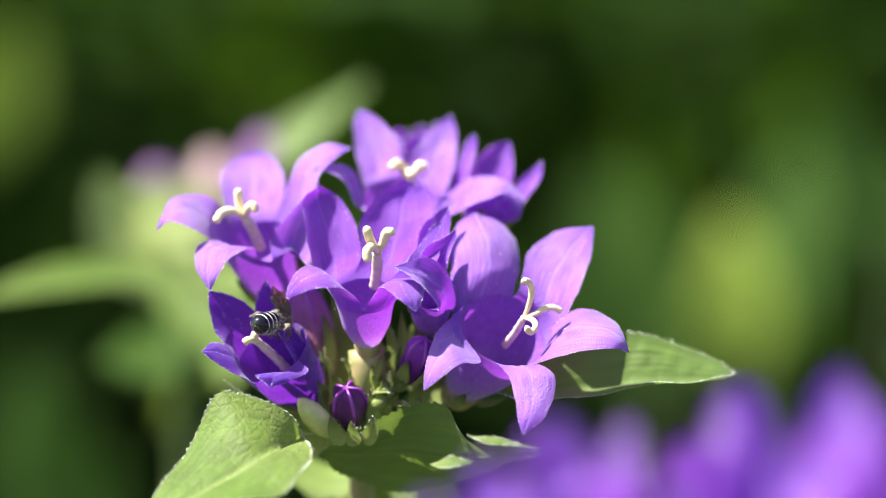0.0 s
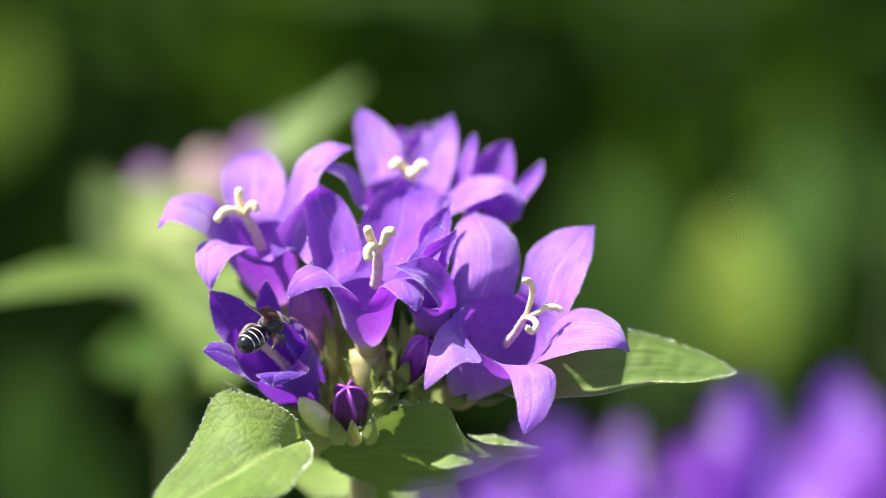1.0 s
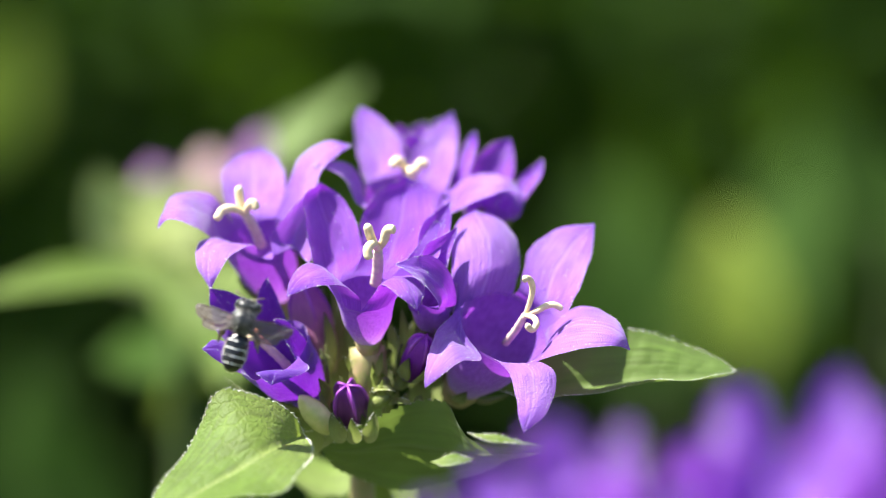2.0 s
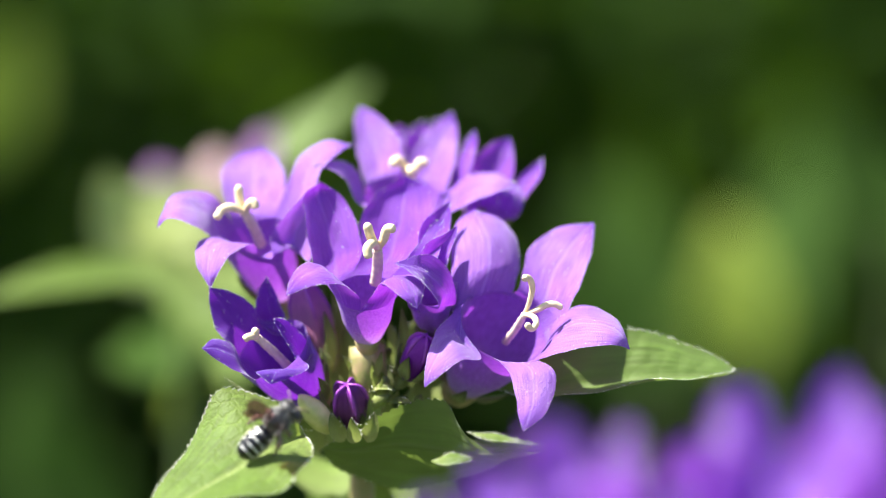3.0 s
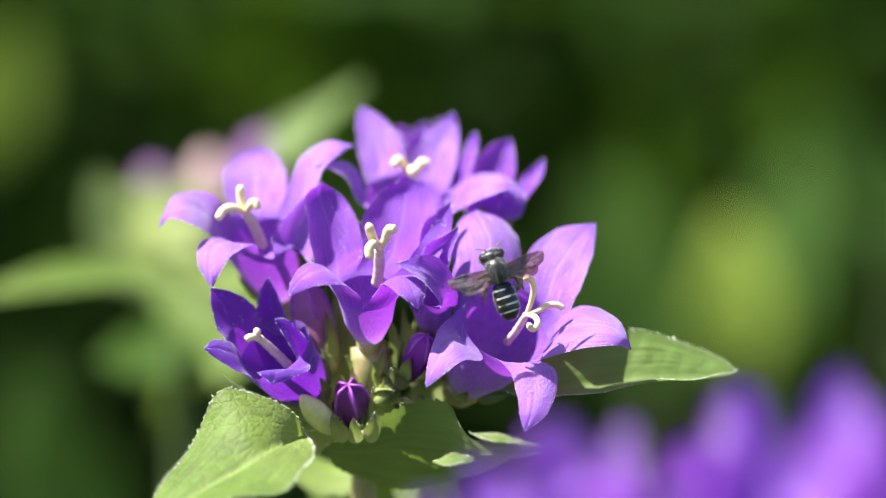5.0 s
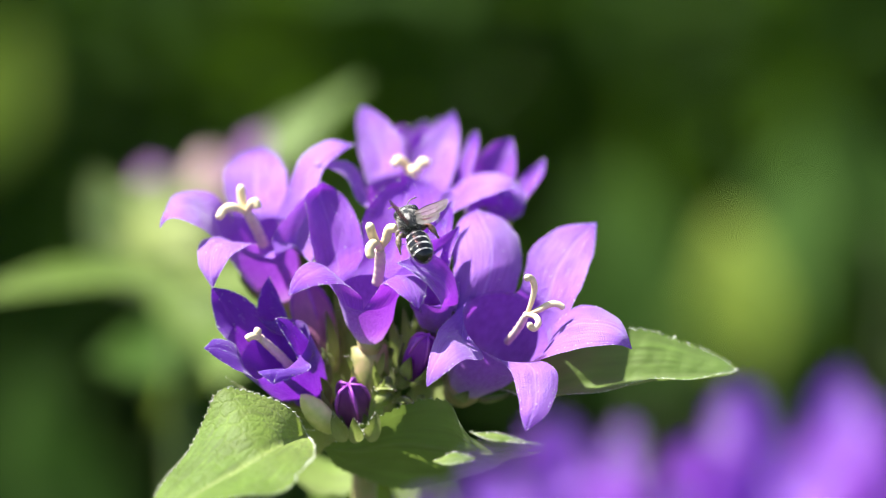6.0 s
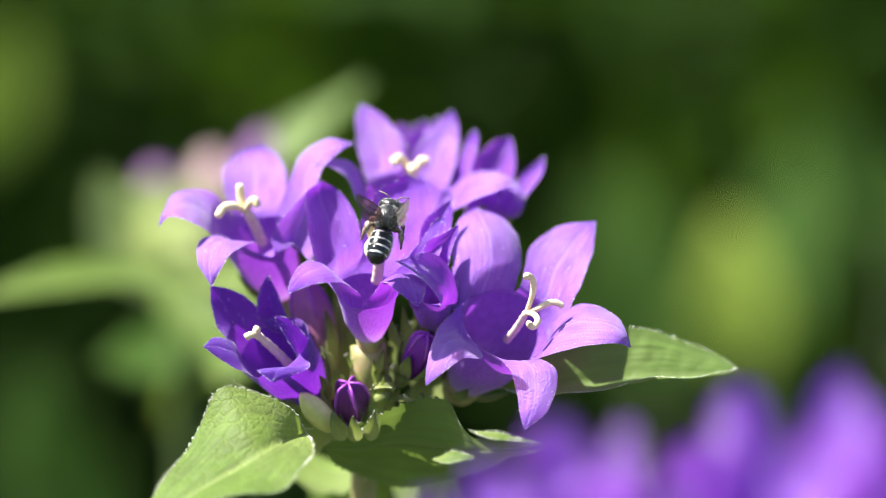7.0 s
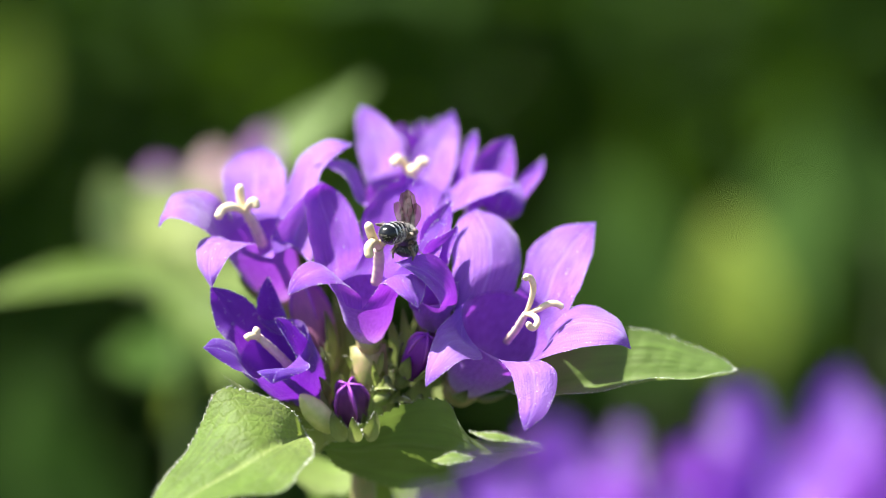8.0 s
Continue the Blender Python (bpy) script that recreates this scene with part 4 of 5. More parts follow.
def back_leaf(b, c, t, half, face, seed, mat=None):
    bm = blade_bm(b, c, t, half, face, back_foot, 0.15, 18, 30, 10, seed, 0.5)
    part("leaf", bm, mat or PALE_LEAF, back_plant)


back_leaf((-27.84, 160.18, 410.11), (-21.10, 159.12, 416.90), (-11.57, 168.14, 423.64), 4.0, (-0.477, -0.581, 0.659), 1, MID_LEAF)
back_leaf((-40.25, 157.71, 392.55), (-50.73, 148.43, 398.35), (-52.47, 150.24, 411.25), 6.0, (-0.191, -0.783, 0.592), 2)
back_leaf((-29.66, 117.71, 395.31), (-45.75, 109.05, 405.56), (-66.54, 97.90, 398.06), 4.2, (0.000, -0.483, 0.876), 3, LEAF)
back_leaf((-33.36, 148.19, 396.63), (-36.92, 137.70, 393.86), (-38.62, 136.64, 386.28), 8.0, (-0.196, -0.695, 0.692), 4, LEAF)
back_leaf((-34.23, 186.59, 382.48), (-44.70, 234.81, 366.30), (-52.64, 252.74, 350.15), 9.0, (-0.207, -0.749, 0.629), 9, LEAF)
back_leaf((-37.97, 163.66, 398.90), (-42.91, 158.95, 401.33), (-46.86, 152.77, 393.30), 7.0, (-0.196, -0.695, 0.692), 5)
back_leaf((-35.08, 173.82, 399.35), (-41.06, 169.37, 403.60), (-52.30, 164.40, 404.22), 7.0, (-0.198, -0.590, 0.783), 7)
back_leaf((-31.62, 148.19, 396.63), (-28.41, 137.23, 390.49), (-32.40, 125.85, 381.37), 7.0, (-0.196, -0.695, 0.692), 8, LEAF)
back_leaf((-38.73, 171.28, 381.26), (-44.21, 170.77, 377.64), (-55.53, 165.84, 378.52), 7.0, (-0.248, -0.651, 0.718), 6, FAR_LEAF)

# ---- ground and undergrowth ----
def ground_bm():
    bm = bmesh.new()
    n = 40
    rows = []
    for i in range(n + 1):
        y = -30 + 60 * (i / n)
        rows.append([bm.verts.new((-30 + 60 * j / n, y, 0.015 * noise.noise(Vector((j * 0.9, i * 0.9, 0))))) for j in range(n + 1)])
    for i in range(n):
        for j in range(n):
            bm.faces.new((rows[i][j], rows[i][j + 1], rows[i + 1][j + 1], rows[i + 1][j]))
    return bm


tagged(part("ground", ground_bm(), SOIL, None), "dark soil and low growth under the plants", "ground", kind="structure")


def foliage(name, label, count, xs, ys, zs, size, mat, seed, tilt=0.7):
    """Many curved leaves, scattered through a box given in metres."""
    rnd = random.Random(seed)
    verts, faces, uvs = [], [], []
    for _ in range(count):
        p = Vector((rnd.uniform(*xs), rnd.uniform(*ys), rnd.uniform(*zs)))
        wander = noise.noise(Vector((p.x * 2.1, p.z * 2.1, seed)))
        p = Vector((p.x + 0.25 * noise.noise(Vector((p.y * 3, p.z * 3, seed))), p.y + 0.25 * wander, p.z * (1 + 0.2 * noise.noise(Vector((p.x * 2.5, p.y * 2.5, seed))))))
        ln = rnd.uniform(*size)
        az, el = rnd.uniform(0, 2 * math.pi), rnd.gauss(0.1, tilt)
        way = Vector((math.cos(az) * math.cos(el), math.sin(az) * math.cos(el), math.sin(el)))
        lat = way.cross(Vector((rnd.gauss(0, 0.35), rnd.gauss(0, 0.35), 1))).normalized()
        nor = lat.cross(way)
        k0 = len(verts)
        for i in range(6):
            s = i / 5
            w = ln * 0.26 * math.sin(math.pi * (0.06 + 0.93 * s) ** 0.8)
            c = p + way * ln * s - Vector((0, 0, 1)) * ln * 0.25 * s * s
            for u in (-1, 0, 1):
                verts.append(c + lat * w * u + nor * abs(u) * w * 0.25)
                uvs.append(((u + 1) / 2, s))
        for i in range(5):
            for j in range(2):
                a = k0 + i * 3 + j
                faces.append((a, a + 1, a + 4, a + 3))
    me = bpy.data.meshes.new(name)
    me.from_pydata(verts, [], faces)
    layer = me.uv_layers.new(name="uv")
    for lp in me.loops:
        layer.data[lp.index].uv = uvs[lp.vertex_index]
    me.materials.append(mat)
    for p in me.polygons:
        p.use_smooth = True
    return tagged(new(name, me), label, "foliage", kind="stuff")


# both stands look shaded through their dark leaf colour
foliage("undergrowth", "leaves of the plants behind, shade put into their dark green", 9000, (-1.4, 1.4), (1.25, 2.6), (0.0, 0.62), (0.05, 0.11), FAR_LEAF, 11)
foliage("hedge", "dense hedge leaves in the distance, shade put into their dark green", 9000, (-3.0, 3.0), (2.4, 4.2), (0.0, 1.6), (0.07, 0.15), FAR_LEAF, 12)


# leaves of plants standing behind, sunlight and shade put into their colours
def leafy(x, y, leaves, label, mat=BRIGHT_LEAF):
    pl = thing("leafy_plant", x, y, 0, label, "plant", "leafy plants behind")
    o = (x, y, 0)
    top = max(Vector(b).z for b, c, t, h, fa in leaves)
    part("stem", tube_bm([(x, y, 0), (x + 3, y, top * 0.5), (x, y, top)], [1.6, 1.4, 0.9], 10, o), GREEN_STEM, pl)
    for k, (b, c, t, half, face) in enumerate(leaves):
        part("leaf", blade_bm(b, c, t, half, face, o, 0.12, 0, 24, 10, k, 0.6), mat, pl)


bx, by, bz = (101.21, 686.51, 275.03)
leafy(bx, by, [
    ((91.4, 590.46, 303.2), (86.2, 583.59, 326.2), (83.9, 596.63, 347.2), 13.5, (-0.403, -0.388, 0.831)),
    ((97.21, 638.30, 291.28), (88.36, 629.91, 303.43), (72.64, 631.37, 313.81), 9.0, (-0.229, -0.586, 0.777)),
], "yellow-green leaves on a thin stem, sunlight put into their colour")
bx, by, bz = (80.96, 880.19, 216.11)
leafy(bx, by, [
    ((80.96, 882.65, 233.63), (75.91, 879.54, 283.32), (58.84, 895.89, 327.82), 30.0, (-0.226, -0.706, 0.671)),
    ((114.14, 885.73, 255.54), (135.15, 882.90, 307.22), (156.16, 898.66, 347.53), 20.0, (-0.226, -0.706, 0.671)),
], "green leaves on a thin stem, darkened as if shaded", FAR_LEAF)
bx, by, bz = (134.97, 592.79, 326.71)
leafy(bx, by, [
    ((133.30, 594.65, 339.98), (119.90, 597.45, 359.88), (106.51, 600.24, 379.78), 14.0, (-0.154, -0.504, 0.850)),
    ((134.97, 593.25, 330.03), (136.65, 596.05, 349.93), (131.63, 598.61, 368.17), 16.0, (-0.154, -0.504, 0.850)),
], "green leaves on a thin stem, darkened as if shaded", FAR_LEAF)
bx, by, bz = (-151.39, 595.12, 343.30)
leafy(bx, by, [
    ((-141.34, 597.45, 359.88), (-131.29, 600.71, 383.10), (-124.59, 603.97, 406.31), 13.0, (0.324, -0.735, 0.595)),
], "olive green leaf on a thin stem")
bx, by, bz = (-90.33, 482.67, 261.70)
leafy(bx, by, [
    ((-88.83, 483.50, 267.63), (-93.32, 486.00, 285.40), (-90.33, 487.87, 298.73), 11.0, (-0.248, -0.511, 0.823)),
    ((-94.82, 483.08, 264.67), (-108.28, 487.66, 297.25), (-106.98, 481.55, 325.61), 15.0, (-0.248, -0.511, 0.823)),
    ((-91.83, 483.50, 267.63), (-108.28, 485.58, 282.44), (-120.28, 477.03, 293.42), 9.0, (-0.248, -0.511, 0.823)),
], "green leaves low behind the head, darkened as if shaded", FAR_LEAF)


# ---- the bee: forward is x, its left is y, its back is z ----
def ball_bm(centre, radii, seg=24, rings=14, squash=0.0):
    c = Vector(centre)
    rows = []
    for i in range(rings + 1):
        t = math.pi * i / rings
        x = -math.cos(t)
        r = max(math.sin(t), 0.01)
        rows.append([c + Vector((x * radii[0], math.cos(g) * r * radii[1], math.sin(g) * r * radii[2] * (1 - squash * (math.sin(g) < 0)))) for g in [2 * math.pi * j / seg for j in range(seg)]])
    return sheet_of(rows, [j / seg for j in range(seg)], [i / rings for i in range(rings + 1)], (0, 0, 0), True)


def fuzz_bm(centre, radii, count, length, seed, low=-0.3, flank=0.0):
    rnd = random.Random(seed)
    bm = bmesh.new()
    for _ in range(count):
        d = Vector((rnd.gauss(0, 1), rnd.gauss(0, 1), rnd.gauss(0, 1))).normalized()
        if d.z < low or (abs(d.y) < flank and d.z > 0):
            continue
        p = Vector(centre) + Vector((d.x * radii[0], d.y * radii[1], d.z * radii[2])) * 0.97
        h = (d + Vector((rnd.uniform(-0.7, 0.2), rnd.uniform(-0.4, 0.4), rnd.uniform(-0.2, 0.3)))).normalized() * length * rnd.uniform(0.5, 1)
        s = h.orthogonal().normalized() * 0.022
        r = h.cross(s).normalized() * 0.022
        v = [bm.verts.new(q * MM) for q in (p + s, p - s * 0.5 + r, p - s * 0.5 - r, p + h)]
        for tri in ((0, 1, 3), (1, 2, 3), (2, 0, 3)):
            bm.faces.new([v[x] for x in tri])
    return bm


bee = thing("bee", 0, 0, 0, "small black solitary bee with white banded abdomen and grey hairs", "bee")
bee.scale = (1.07, 1.07, 1.07)
bee_thorax = part("thorax", ball_bm((0, 0, 0), (1.35, 1.2, 1.1)), THORAX, bee)
part("pile", fuzz_bm((0, 0, 0), (1.38, 1.25, 1.12), 1700, 0.22, 5, -0.8, 0.16), PILE, bee_thorax, "short grey-white hairs")
bee_head = part("head", ball_bm((1.5, 0, -0.5), (0.72, 1.2, 0.95)), THORAX, bee)
part("pile", fuzz_bm((1.5, 0, -0.5), (0.72, 1.2, 0.95), 600, 0.26, 6, -0.8, 0.1), PILE, bee_head, "short grey-white hairs")
for side in (-1, 1):
    part("eye", ball_bm((1.6, side * 0.92, -0.5), (0.45, 0.36, 0.68), 14, 10), EYE_MAT, bee_head, "dark oval compound eye")
    path = smooth_path([(2.05, side * 0.25, -0.2), (2.35, side * 0.65, 0.1), (2.55, side * 1.1, 0.05), (2.7, side * 1.5, -0.2)], 5)
    part("antenna", tube_bm(path, spread(path, 0.055, 0.07, 0.6), 8), LEG, bee_head, "thin dark elbowed antenna")
# abdomen of overlapping plates
belly = part("abdomen", ball_bm((-2.92, 0, -0.28), (1.9, 1.0, 0.96)), CHITIN, bee)
edges = [-1.05, -1.85, -2.62, -3.36, -4.06, -4.9]
for k in range(5):
    rows, cols = [], 26
    for i in range(6):
        s = i / 5
        x = max(edges[k] + (edges[k + 1] - edges[k] - 0.12) * s, -4.975)
        f = max(0.0005, 1 - abs((x + 2.92) / 2.06) ** 2.7) ** 0.48
        grow = 1.03 + 0.035 * math.sin(math.pi * s) + 0.02 * s
        rows.append([Vector((x, math.cos(g) * 1.06 * f * grow, -0.28 + math.sin(g) * 1.02 * f * grow)) for g in [2 * math.pi * j / cols for j in range(cols)]])
    plate = part("plate", sheet_of(rows, [j / cols for j in range(cols)], [i / 5 for i in range(6)], (0, 0, 0), True), CHITIN, belly, "glossy black plate")
    if k < 4:
        rim = []
        for i in range(3):
            x = edges[k + 1] + 0.05 - 0.055 * i
            f = max(0.0005, 1 - abs((x + 2.92) / 2.06) ** 2.7) ** 0.48
            rim.append([Vector((x, math.cos(g) * 1.06 * f * 1.092, -0.28 + math.sin(g) * 1.02 * f * 1.092)) for g in [2 * math.pi * j / cols for j in range(cols)]])
        part("hair_band", sheet_of(rim, [j / cols for j in range(cols)], [0, 0.5, 1], (0, 0, 0), True), WHITE_BAND, belly, "white band of hairs")
part("fringe", fuzz_bm((-2.92, 0, -0.28), (2.0, 1.12, 1.05), 3200, 0.28, 8, -2.0, 0.84), FRINGE, belly, "pale fringe of hairs")
for side in (-1, 1):
    for k, (x0, knee, foot) in enumerate([
            (0.75, (1.2, 1.0, -0.9), (1.9, 1.0, -1.7)), (0.05, (0.0, 1.35, -0.6), (-0.5, 1.75, -1.6)), (-0.7, (-1.0, 1.5, -0.2), (-2.5, 2.0, -1.0))]):
        knee, foot = Vector((knee[0], side * knee[1], knee[2])), Vector((foot[0], side * foot[1], foot[2]))
        hip = Vector((x0, side * 0.6, -0.7))
        path = smooth_path([hip, knee, knee.lerp(foot, 0.55) + Vector((0, side * 0.1, 0.1)), foot], 6)
        rad = [0.15, 0.2, 0.24, 0.24, 0.2, 0.17, 0.16, 0.18, 0.2, 0.22, 0.22, 0.2, 0.15, 0.11, 0.1, 0.09, 0.09, 0.08, 0.05]
        leg = part("leg", tube_bm(path, [r * (1.35 if k == 2 else 0.95) for r in rad], 8), LEG, bee, "hairy dark brown leg")
        part("leg_hairs", fuzz_bm(knee.lerp(foot, 0.35), (0.55, 0.28, 0.45), 60, 0.22, 20 + k, -2.0), PILE, leg, "pale leg hairs")


def wing_rows(length, width, sweep):
    rows = []
    for i in range(13):
        s = i / 12
        y = length * s
        lead = 0.10 * math.sin(math.pi * s) * width
        chord = width * (0.16 + 0.84 * math.sin(math.pi * (0.08 + 0.80 * s)) ** 0.9) if i < 12 else width * 0.25
        rows.append([Vector((lead - chord * u - sweep * s, y, 0.06 * math.sin(6 * s + 5 * u))) for u in [j / 5 for j in range(6)]])
    return rows


def wing(side):
    def flip(rows):
        return [[Vector((p.x, p.y * side, p.z)) for p in row] for row in rows]
    fore = flip(wing_rows(4.2, 1.55, 0.5))
    w = part("wing", sheet_of(fore, [j / 5 for j in range(6)], [i / 12 for i in range(13)]), WING, bee, "smoky translucent wing")
    hind = [[p + Vector((-0.75, 0, -0.05)) for p in row] for row in flip(wing_rows(3.0, 1.1, 0.8))]
    part("hind_wing", sheet_of(hind, [j / 5 for j in range(6)], [i / 12 for i in range(13)]), WING, w)
    for col in (0, 2, 4):
        path = [fore[i][col] + Vector((0, 0, 0.01)) for i in range(0, 12)]
        part("wing_vein", tube_bm(path, [0.05 if col == 0 else 0.025] * 12, 5), VEIN, w)
    for i in (5, 8, 10):
        part("wing_vein", tube_bm(fore[i], [0.02] * 6, 5), VEIN, w)
    return w


wing_left, wing_right = wing(1), wing(-1)


def heading(place, ahead, back):
    """A pose at place (millimetres) with x along ahead and z near back."""
    x = Vector(ahead).normalized()
    y = Vector(back).cross(x).normalized()
    z = x.cross(y)
    m = Matrix((x, y, z)).transposed().to_4x4()
    m.translation = Vector(place) * MM
    return m


def wing_pose(side, sweep, lift, feather=0.0):
    """sweep: degrees that the wing is folded back from straight out; lift: raised above the body."""
    return pose(0.35 * MM, side * 0.75 * MM, 0.72 * MM) @ pose(0, 0, 0, 0, 0, side * sweep) @ pose(0, 0, 0, side * lift, 0, 0) @ pose(0, 0, 0, 0, feather, 0)


def motions():
    sway = [(0, 0, 0), (0.5, 1, 0), (1, 1.3, -1), (1.5, 1.5, -3), (1.7, 1.5, -3.6), (2.8, 1, -6), (3, 1, -6), (3.5, 0, -6.3), (4, 0, -6.2), (4.5, 2.2, -4.8), (5.2, 4, -5.5),
            (6, 4.8, -6.3), (6.5, 4.9, -8.3), (7, 3.4, -9), (7.5, 3.4, -8.8), (8, 3, -7)]
    walk(main, [(t, pose(x * 0.06 * MM, 0, -z * 0.06 * MM)) for t, x, z in sway])
    drift = [(0, 0), (0.5, -7), (1, -11), (1.5, -10), (2.2, -2), (3, 6), (3.5, 7), (4, 4), (4.5, -3), (5.2, -8), (6, -9), (6.5, -5), (7, -2), (7.5, 3), (8, 5)]
    walk(back_plant, [(t, pose(BACK.x * MM + x * 0.09 * MM, BACK.y * MM, 0)) for t, x in drift])
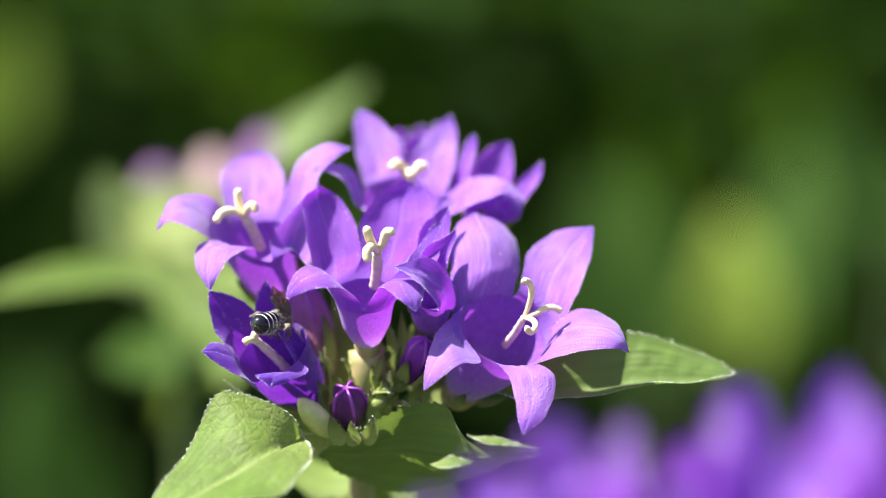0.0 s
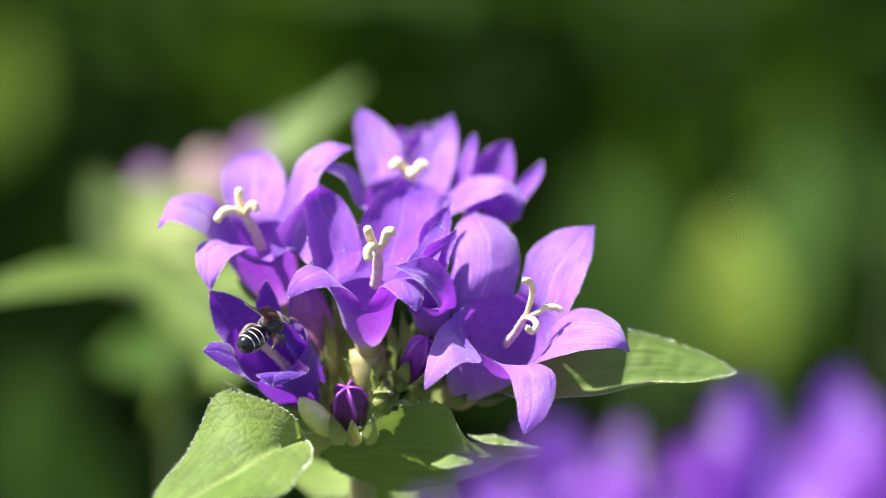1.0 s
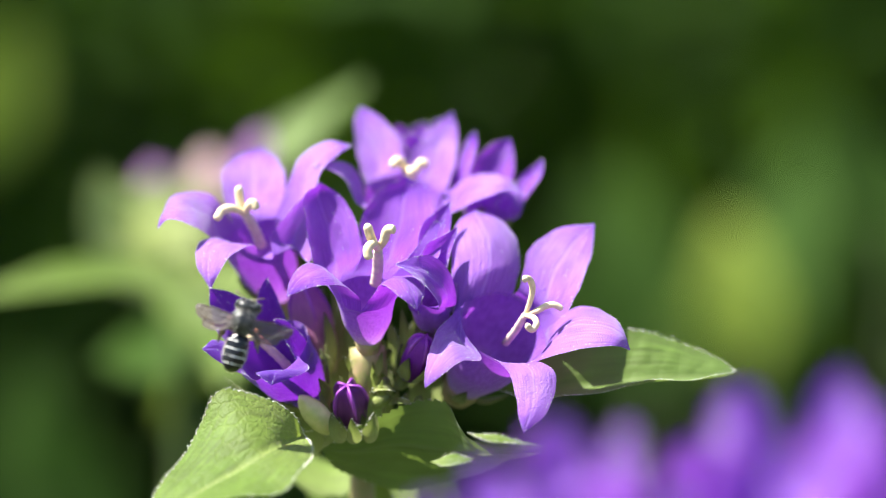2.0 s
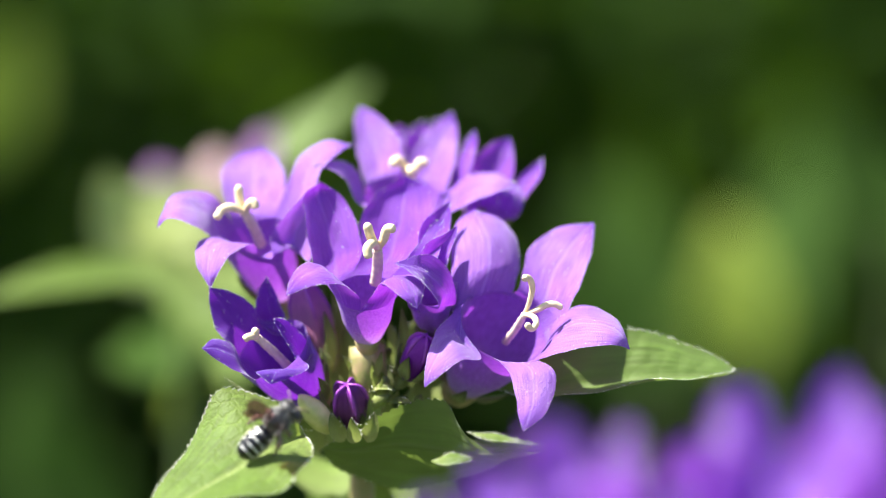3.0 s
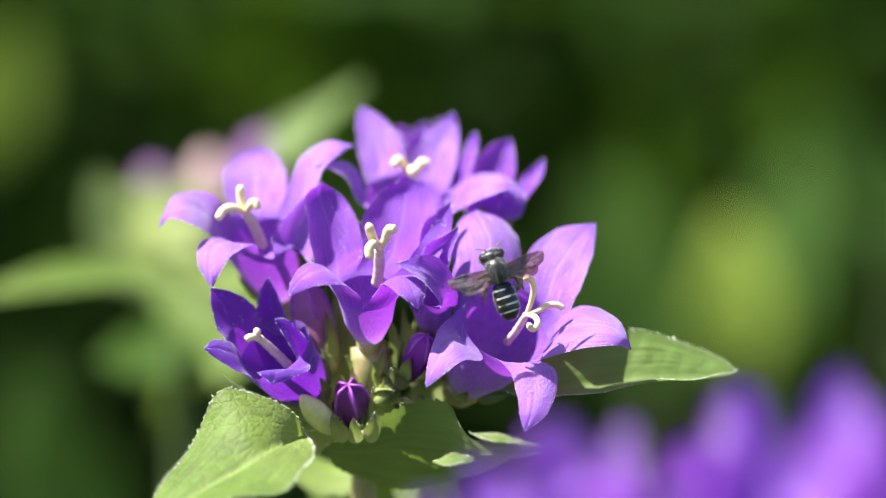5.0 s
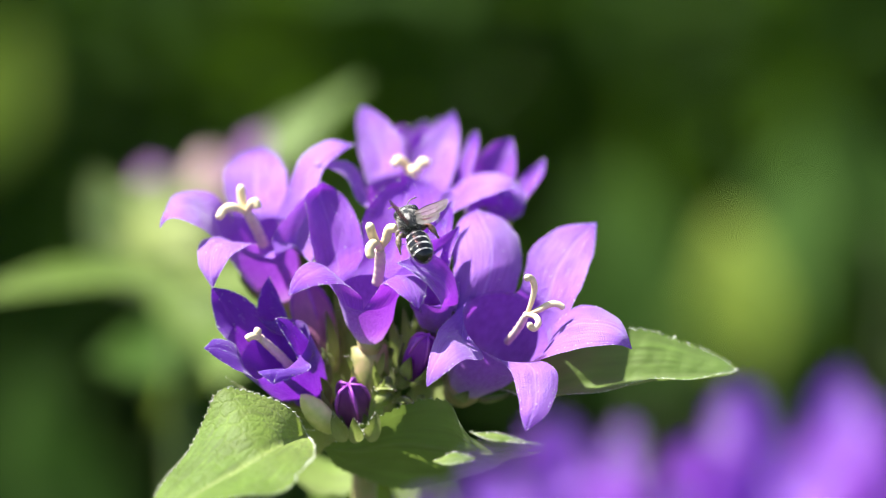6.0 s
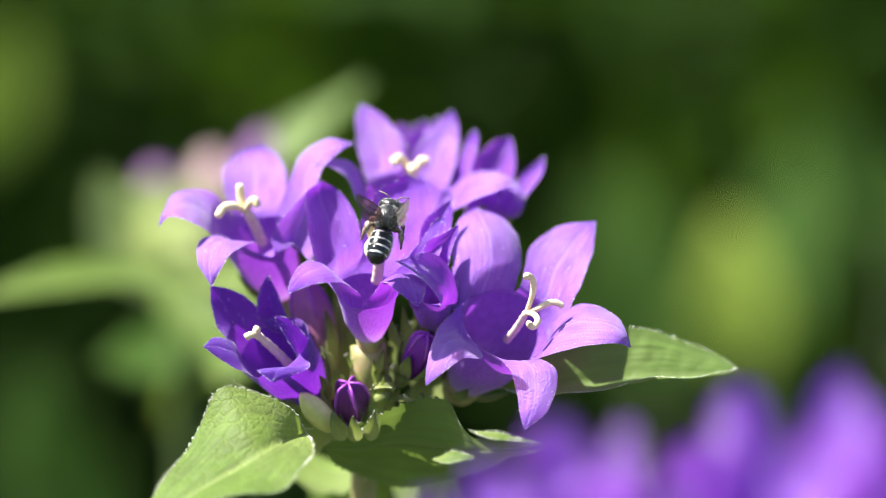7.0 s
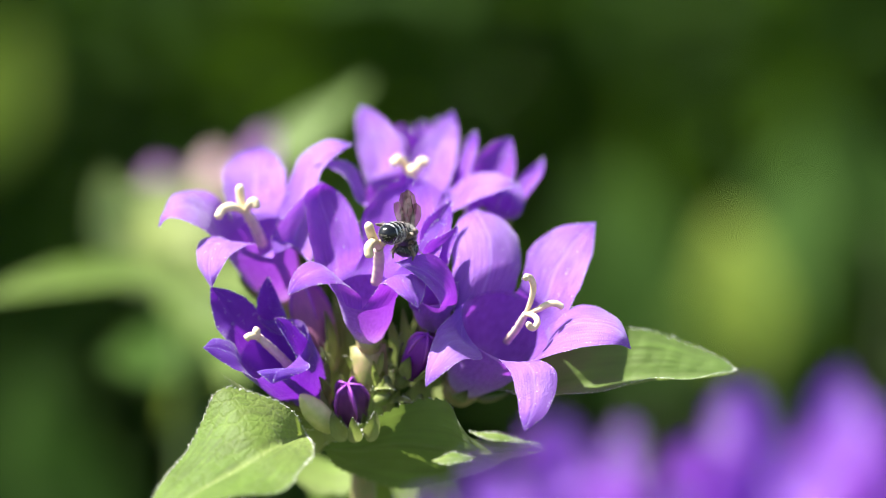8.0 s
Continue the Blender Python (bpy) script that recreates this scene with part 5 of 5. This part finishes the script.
    walk(bee, [
        (0.00, heading((-17.25, -2.44, 412.60), (0.299, 0.857, -0.419), (0.414, 0.279, 0.867))),
        (0.30, heading((-17.78, -2.39, 412.96), (0.320, 0.859, -0.400), (0.408, 0.256, 0.876))),
        (0.50, heading((-17.60, -2.48, 412.55), (0.340, 0.851, -0.400), (0.387, 0.261, 0.884))),
        (0.70, heading((-17.31, -2.86, 412.28), (0.468, 0.813, -0.346), (0.364, 0.179, 0.914))),
        (0.90, heading((-17.26, -4.60, 413.22), (0.712, 0.692, 0.122), (0.125, -0.295, 0.947))),
        (1.00, heading((-18.10, -3.60, 412.39), (0.550, 0.800, 0.220), (0.100, -0.330, 0.940))),
        (1.10, heading((-18.19, -4.20, 412.49), (0.680, 0.640, 0.340), (0.100, -0.550, 0.830))),
        (1.20, heading((-18.33, -5.80, 412.87), (0.845, 0.321, 0.428), (0.076, -0.863, 0.499))),
        (1.30, heading((-18.72, -6.20, 413.24), (0.765, 0.258, 0.590), (-0.031, -0.900, 0.435))),
        (1.50, heading((-18.56, -7.00, 413.07), (0.717, 0.183, 0.673), (-0.106, -0.925, 0.364))),
        (1.70, heading((-18.33, -9.01, 413.40), (0.559, 0.115, 0.821), (-0.159, -0.957, 0.243))),
        (2.00, heading((-20.35, -14.90, 414.60), (0.259, 0.134, 0.957), (-0.087, -0.983, 0.162))),
        (2.30, heading((-23.65, -17.27, 412.10), (0.500, 0.121, 0.858), (-0.149, -0.963, 0.222))),
        (2.60, heading((-24.01, -16.84, 407.96), (0.743, 0.093, 0.663), (-0.168, -0.932, 0.320))),
        (2.80, heading((-22.24, -16.93, 407.33), (0.788, 0.086, 0.610), (-0.164, -0.925, 0.342))),
        (3.00, heading((-16.74, -18.26, 405.03), (0.731, 0.095, 0.675), (-0.169, -0.934, 0.314))),
        (3.20, heading((-13.05, -14.28, 404.99), (0.506, 0.681, 0.529), (0.380, -0.727, 0.572))),
        (3.30, heading((-10.86, -14.06, 405.51), (0.436, 0.661, 0.611), (0.302, -0.747, 0.592))),
        (3.40, heading((-8.65, -13.74, 406.03), (0.359, 0.632, 0.686), (0.225, -0.772, 0.594))),
        (3.50, heading((-6.31, -13.17, 407.56), (0.254, 0.557, 0.791), (0.125, -0.830, 0.544))),
        (3.60, heading((-5.51, -12.60, 408.53), (0.276, 0.514, 0.813), (0.119, -0.857, 0.502))),
        (3.70, heading((-4.49, -11.39, 409.93), (0.213, 0.517, 0.829), (0.092, -0.855, 0.510))),
        (3.80, heading((-3.52, -10.67, 411.38), (0.149, 0.528, 0.836), (0.066, -0.849, 0.524))),
        (3.90, heading((-2.13, -10.30, 413.34), (0.149, 0.581, 0.800), (0.078, -0.813, 0.576))),
        (4.00, heading((-0.72, -9.93, 415.42), (0.149, 0.627, 0.765), (0.089, -0.779, 0.621))),
        (4.10, heading((0.06, -7.68, 415.62), (0.139, 0.138, 0.981), (-0.048, -0.988, 0.146))),
        (4.20, heading((1.53, -7.66, 415.80), (0.070, 0.139, 0.988), (-0.024, -0.990, 0.141))),
        (4.30, heading((3.05, -7.64, 415.91), (0.000, 0.139, 0.990), (-0.000, -0.990, 0.139))),
        (4.40, heading((4.58, -7.68, 415.62), (-0.035, 0.139, 0.990), (0.012, -0.990, 0.140))),
        (4.50, heading((6.09, -8.73, 415.37), (-0.191, 0.137, 0.972), (0.065, -0.986, 0.151))),
        (4.60, heading((6.33, -8.59, 416.36), (-0.225, 0.136, 0.965), (0.076, -0.985, 0.156))),
        (4.70, heading((6.56, -8.55, 416.65), (-0.242, 0.135, 0.961), (0.082, -0.984, 0.159))),
        (5.00, heading((5.59, -10.22, 419.14), (-0.309, 0.132, 0.942), (0.102, -0.980, 0.171))),
        (5.40, heading((1.82, -6.88, 421.32), (-0.438, 0.125, 0.890), (0.136, -0.970, 0.203))),
        (5.80, heading((-1.12, -7.94, 422.17), (-0.413, 0.628, 0.659), (-0.258, -0.775, 0.577))),
        (5.90, heading((-2.30, -7.27, 422.97), (-0.364, 0.661, 0.656), (-0.248, -0.748, 0.616))),
        (6.00, heading((-3.44, -6.60, 423.72), (-0.307, 0.700, 0.644), (-0.233, -0.712, 0.663))),
        (6.10, heading((-4.04, -6.01, 423.80), (-0.236, 0.744, 0.625), (-0.202, -0.667, 0.718))),
        (6.20, heading((-4.49, -5.95, 423.92), (-0.172, 0.770, 0.614), (-0.158, -0.637, 0.755))),
        (6.30, heading((-5.07, -6.05, 423.75), (-0.129, 0.731, 0.670), (-0.105, -0.682, 0.724))),
        (6.40, heading((-5.60, -5.66, 423.53), (-0.107, 0.684, 0.721), (-0.076, -0.729, 0.680))),
        (6.50, heading((-5.92, -7.55, 423.77), (-0.064, 0.622, 0.781), (-0.038, -0.783, 0.620))),
        (6.60, heading((-6.08, -7.56, 423.70), (-0.115, 0.564, 0.818), (-0.057, -0.826, 0.561))),
        (6.70, heading((-5.92, -7.53, 423.88), (-0.107, 0.675, 0.730), (-0.074, -0.737, 0.671))),
        (6.80, heading((-5.77, -7.90, 424.11), (-0.093, 0.757, 0.647), (-0.082, -0.654, 0.752))),
        (6.90, heading((-6.14, -8.05, 424.49), (-0.137, 0.308, 0.942), (0.022, -0.949, 0.313))),
        (7.00, heading((-5.73, -8.07, 424.38), (0.248, 0.554, 0.795), (0.028, -0.824, 0.566))),
        (7.10, heading((-5.91, -8.05, 424.49), (0.239, 0.611, 0.755), (0.046, -0.783, 0.620))),
        (7.20, heading((-5.79, -8.05, 424.49), (0.270, 0.663, 0.698), (0.048, -0.734, 0.678))),
        (7.30, heading((-5.56, -7.84, 424.59), (0.270, 0.713, 0.648), (0.059, -0.683, 0.728))),
        (7.40, heading((-5.38, -7.57, 425.02), (0.246, 0.782, 0.573), (0.090, -0.607, 0.790))),
        (7.50, heading((-5.21, -7.37, 425.07), (0.308, 0.855, 0.418), (0.108, -0.468, 0.877))),
        (7.70, heading((-4.34, -6.80, 424.81), (0.360, 0.916, 0.176), (0.176, -0.252, 0.952))),
        (7.80, heading((-4.11, -6.46, 424.34), (0.287, 0.952, 0.109), (0.202, -0.172, 0.964))),
        (7.90, heading((-4.10, -6.05, 423.30), (0.250, 0.860, -0.350), (0.260, 0.340, 0.900))),
        (8.00, heading((-4.05, -5.60, 422.25), (0.220, 0.680, -0.700), (0.360, 0.620, 0.700))),
    ])
    # the abdomen curls under while the head is deep in a bell
    hinge = Vector((-1.1, 0, -0.2)) * MM
    for_bend = [(0.0, 24), (0.7, 22), (0.9, 10), (1.3, 0), (7.2, 0), (7.5, 8), (7.8, 16), (7.9, 28), (8.0, 44)]
    walk(belly, [(t, Matrix.Translation(hinge) @ pose(0, 0, 0, 0, -a, 0) @ Matrix.Translation(-hinge)) for t, a in for_bend])
    # sweep and lift of the wings
    # rows: seconds, left sweep and lift, right sweep and lift
    beats = [(0.0, 82, 26, 80, 24), (0.5, 82, 26, 80, 24), (0.9, 70, 34, 66, 40), (1.1, 60, 40, 56, 60), (1.3, 14, 44, 14, 130), (1.5, 12, 42, 12, 136), (1.6, 2, 28, 10, 80), (1.7, -6, 14, 0, 22)]
    t = 1.8
    while t < 3.45:
        up = len(beats) % 2
        high = 74 if abs(t - 3.0) < 0.06 else 30 if up else -16
        beats.append((round(t, 3), -10, high, -10, high))
        t += 0.1
    beats += [(3.5, -18, 8, -20, 8), (3.6, -10, 45, -10, 30), (3.7, -14, 10, -8, 12), (3.8, 0, 50, 10, 50), (3.9, 30, 60, 30, 60), (4.0, 40, 84, 30, 60), (4.1, 14, 56, 4, 24),
              (4.2, 0, 50, -6, 6), (4.3, -14, 25, -10, 20), (4.4, 10, 60, 10, 60), (4.5, 14, 84, 14, 84), (4.6, -12, 20, -6, 50), (4.7, 30, 70, 30, 70)]
    t = 4.8
    while t < 5.75:
        up = len(beats) % 2
        beats.append((round(t, 3), -10, 30 if up else -15, -10, 30 if up else -15))
        t += 0.1
    beats += [(5.8, 30, 66, 34, 46), (5.9, 30, 76, 24, 34), (6.0, 24, 84, 14, 26), (6.1, -12, 20, -12, 14), (6.2, -14, 8, -14, 10), (6.3, -10, 6, -12, 16), (6.4, 20, 60, 20, 60), (6.5, 10, 86, 10, 86),
              (6.6, -12, 4, -16, 6), (6.7, -12, 22, -16, 16), (6.8, -8, 50, -16, 24), (6.9, -4, 66, -16, 62), (7.0, 4, 56, -18, 74), (7.1, 20, 60, -10, 76), (7.2, 34, 72, 30, 74),
              (7.4, 48, 46, 44, 42), (7.7, 62, 36, 58, 34), (8.0, 88, 38, 92, 34)]
    walk(wing_left, [(t, wing_pose(1, a, b)) for t, a, b, c, d in beats])
    walk(wing_right, [(t, wing_pose(-1, c, d)) for t, a, b, c, d in beats])


motions()
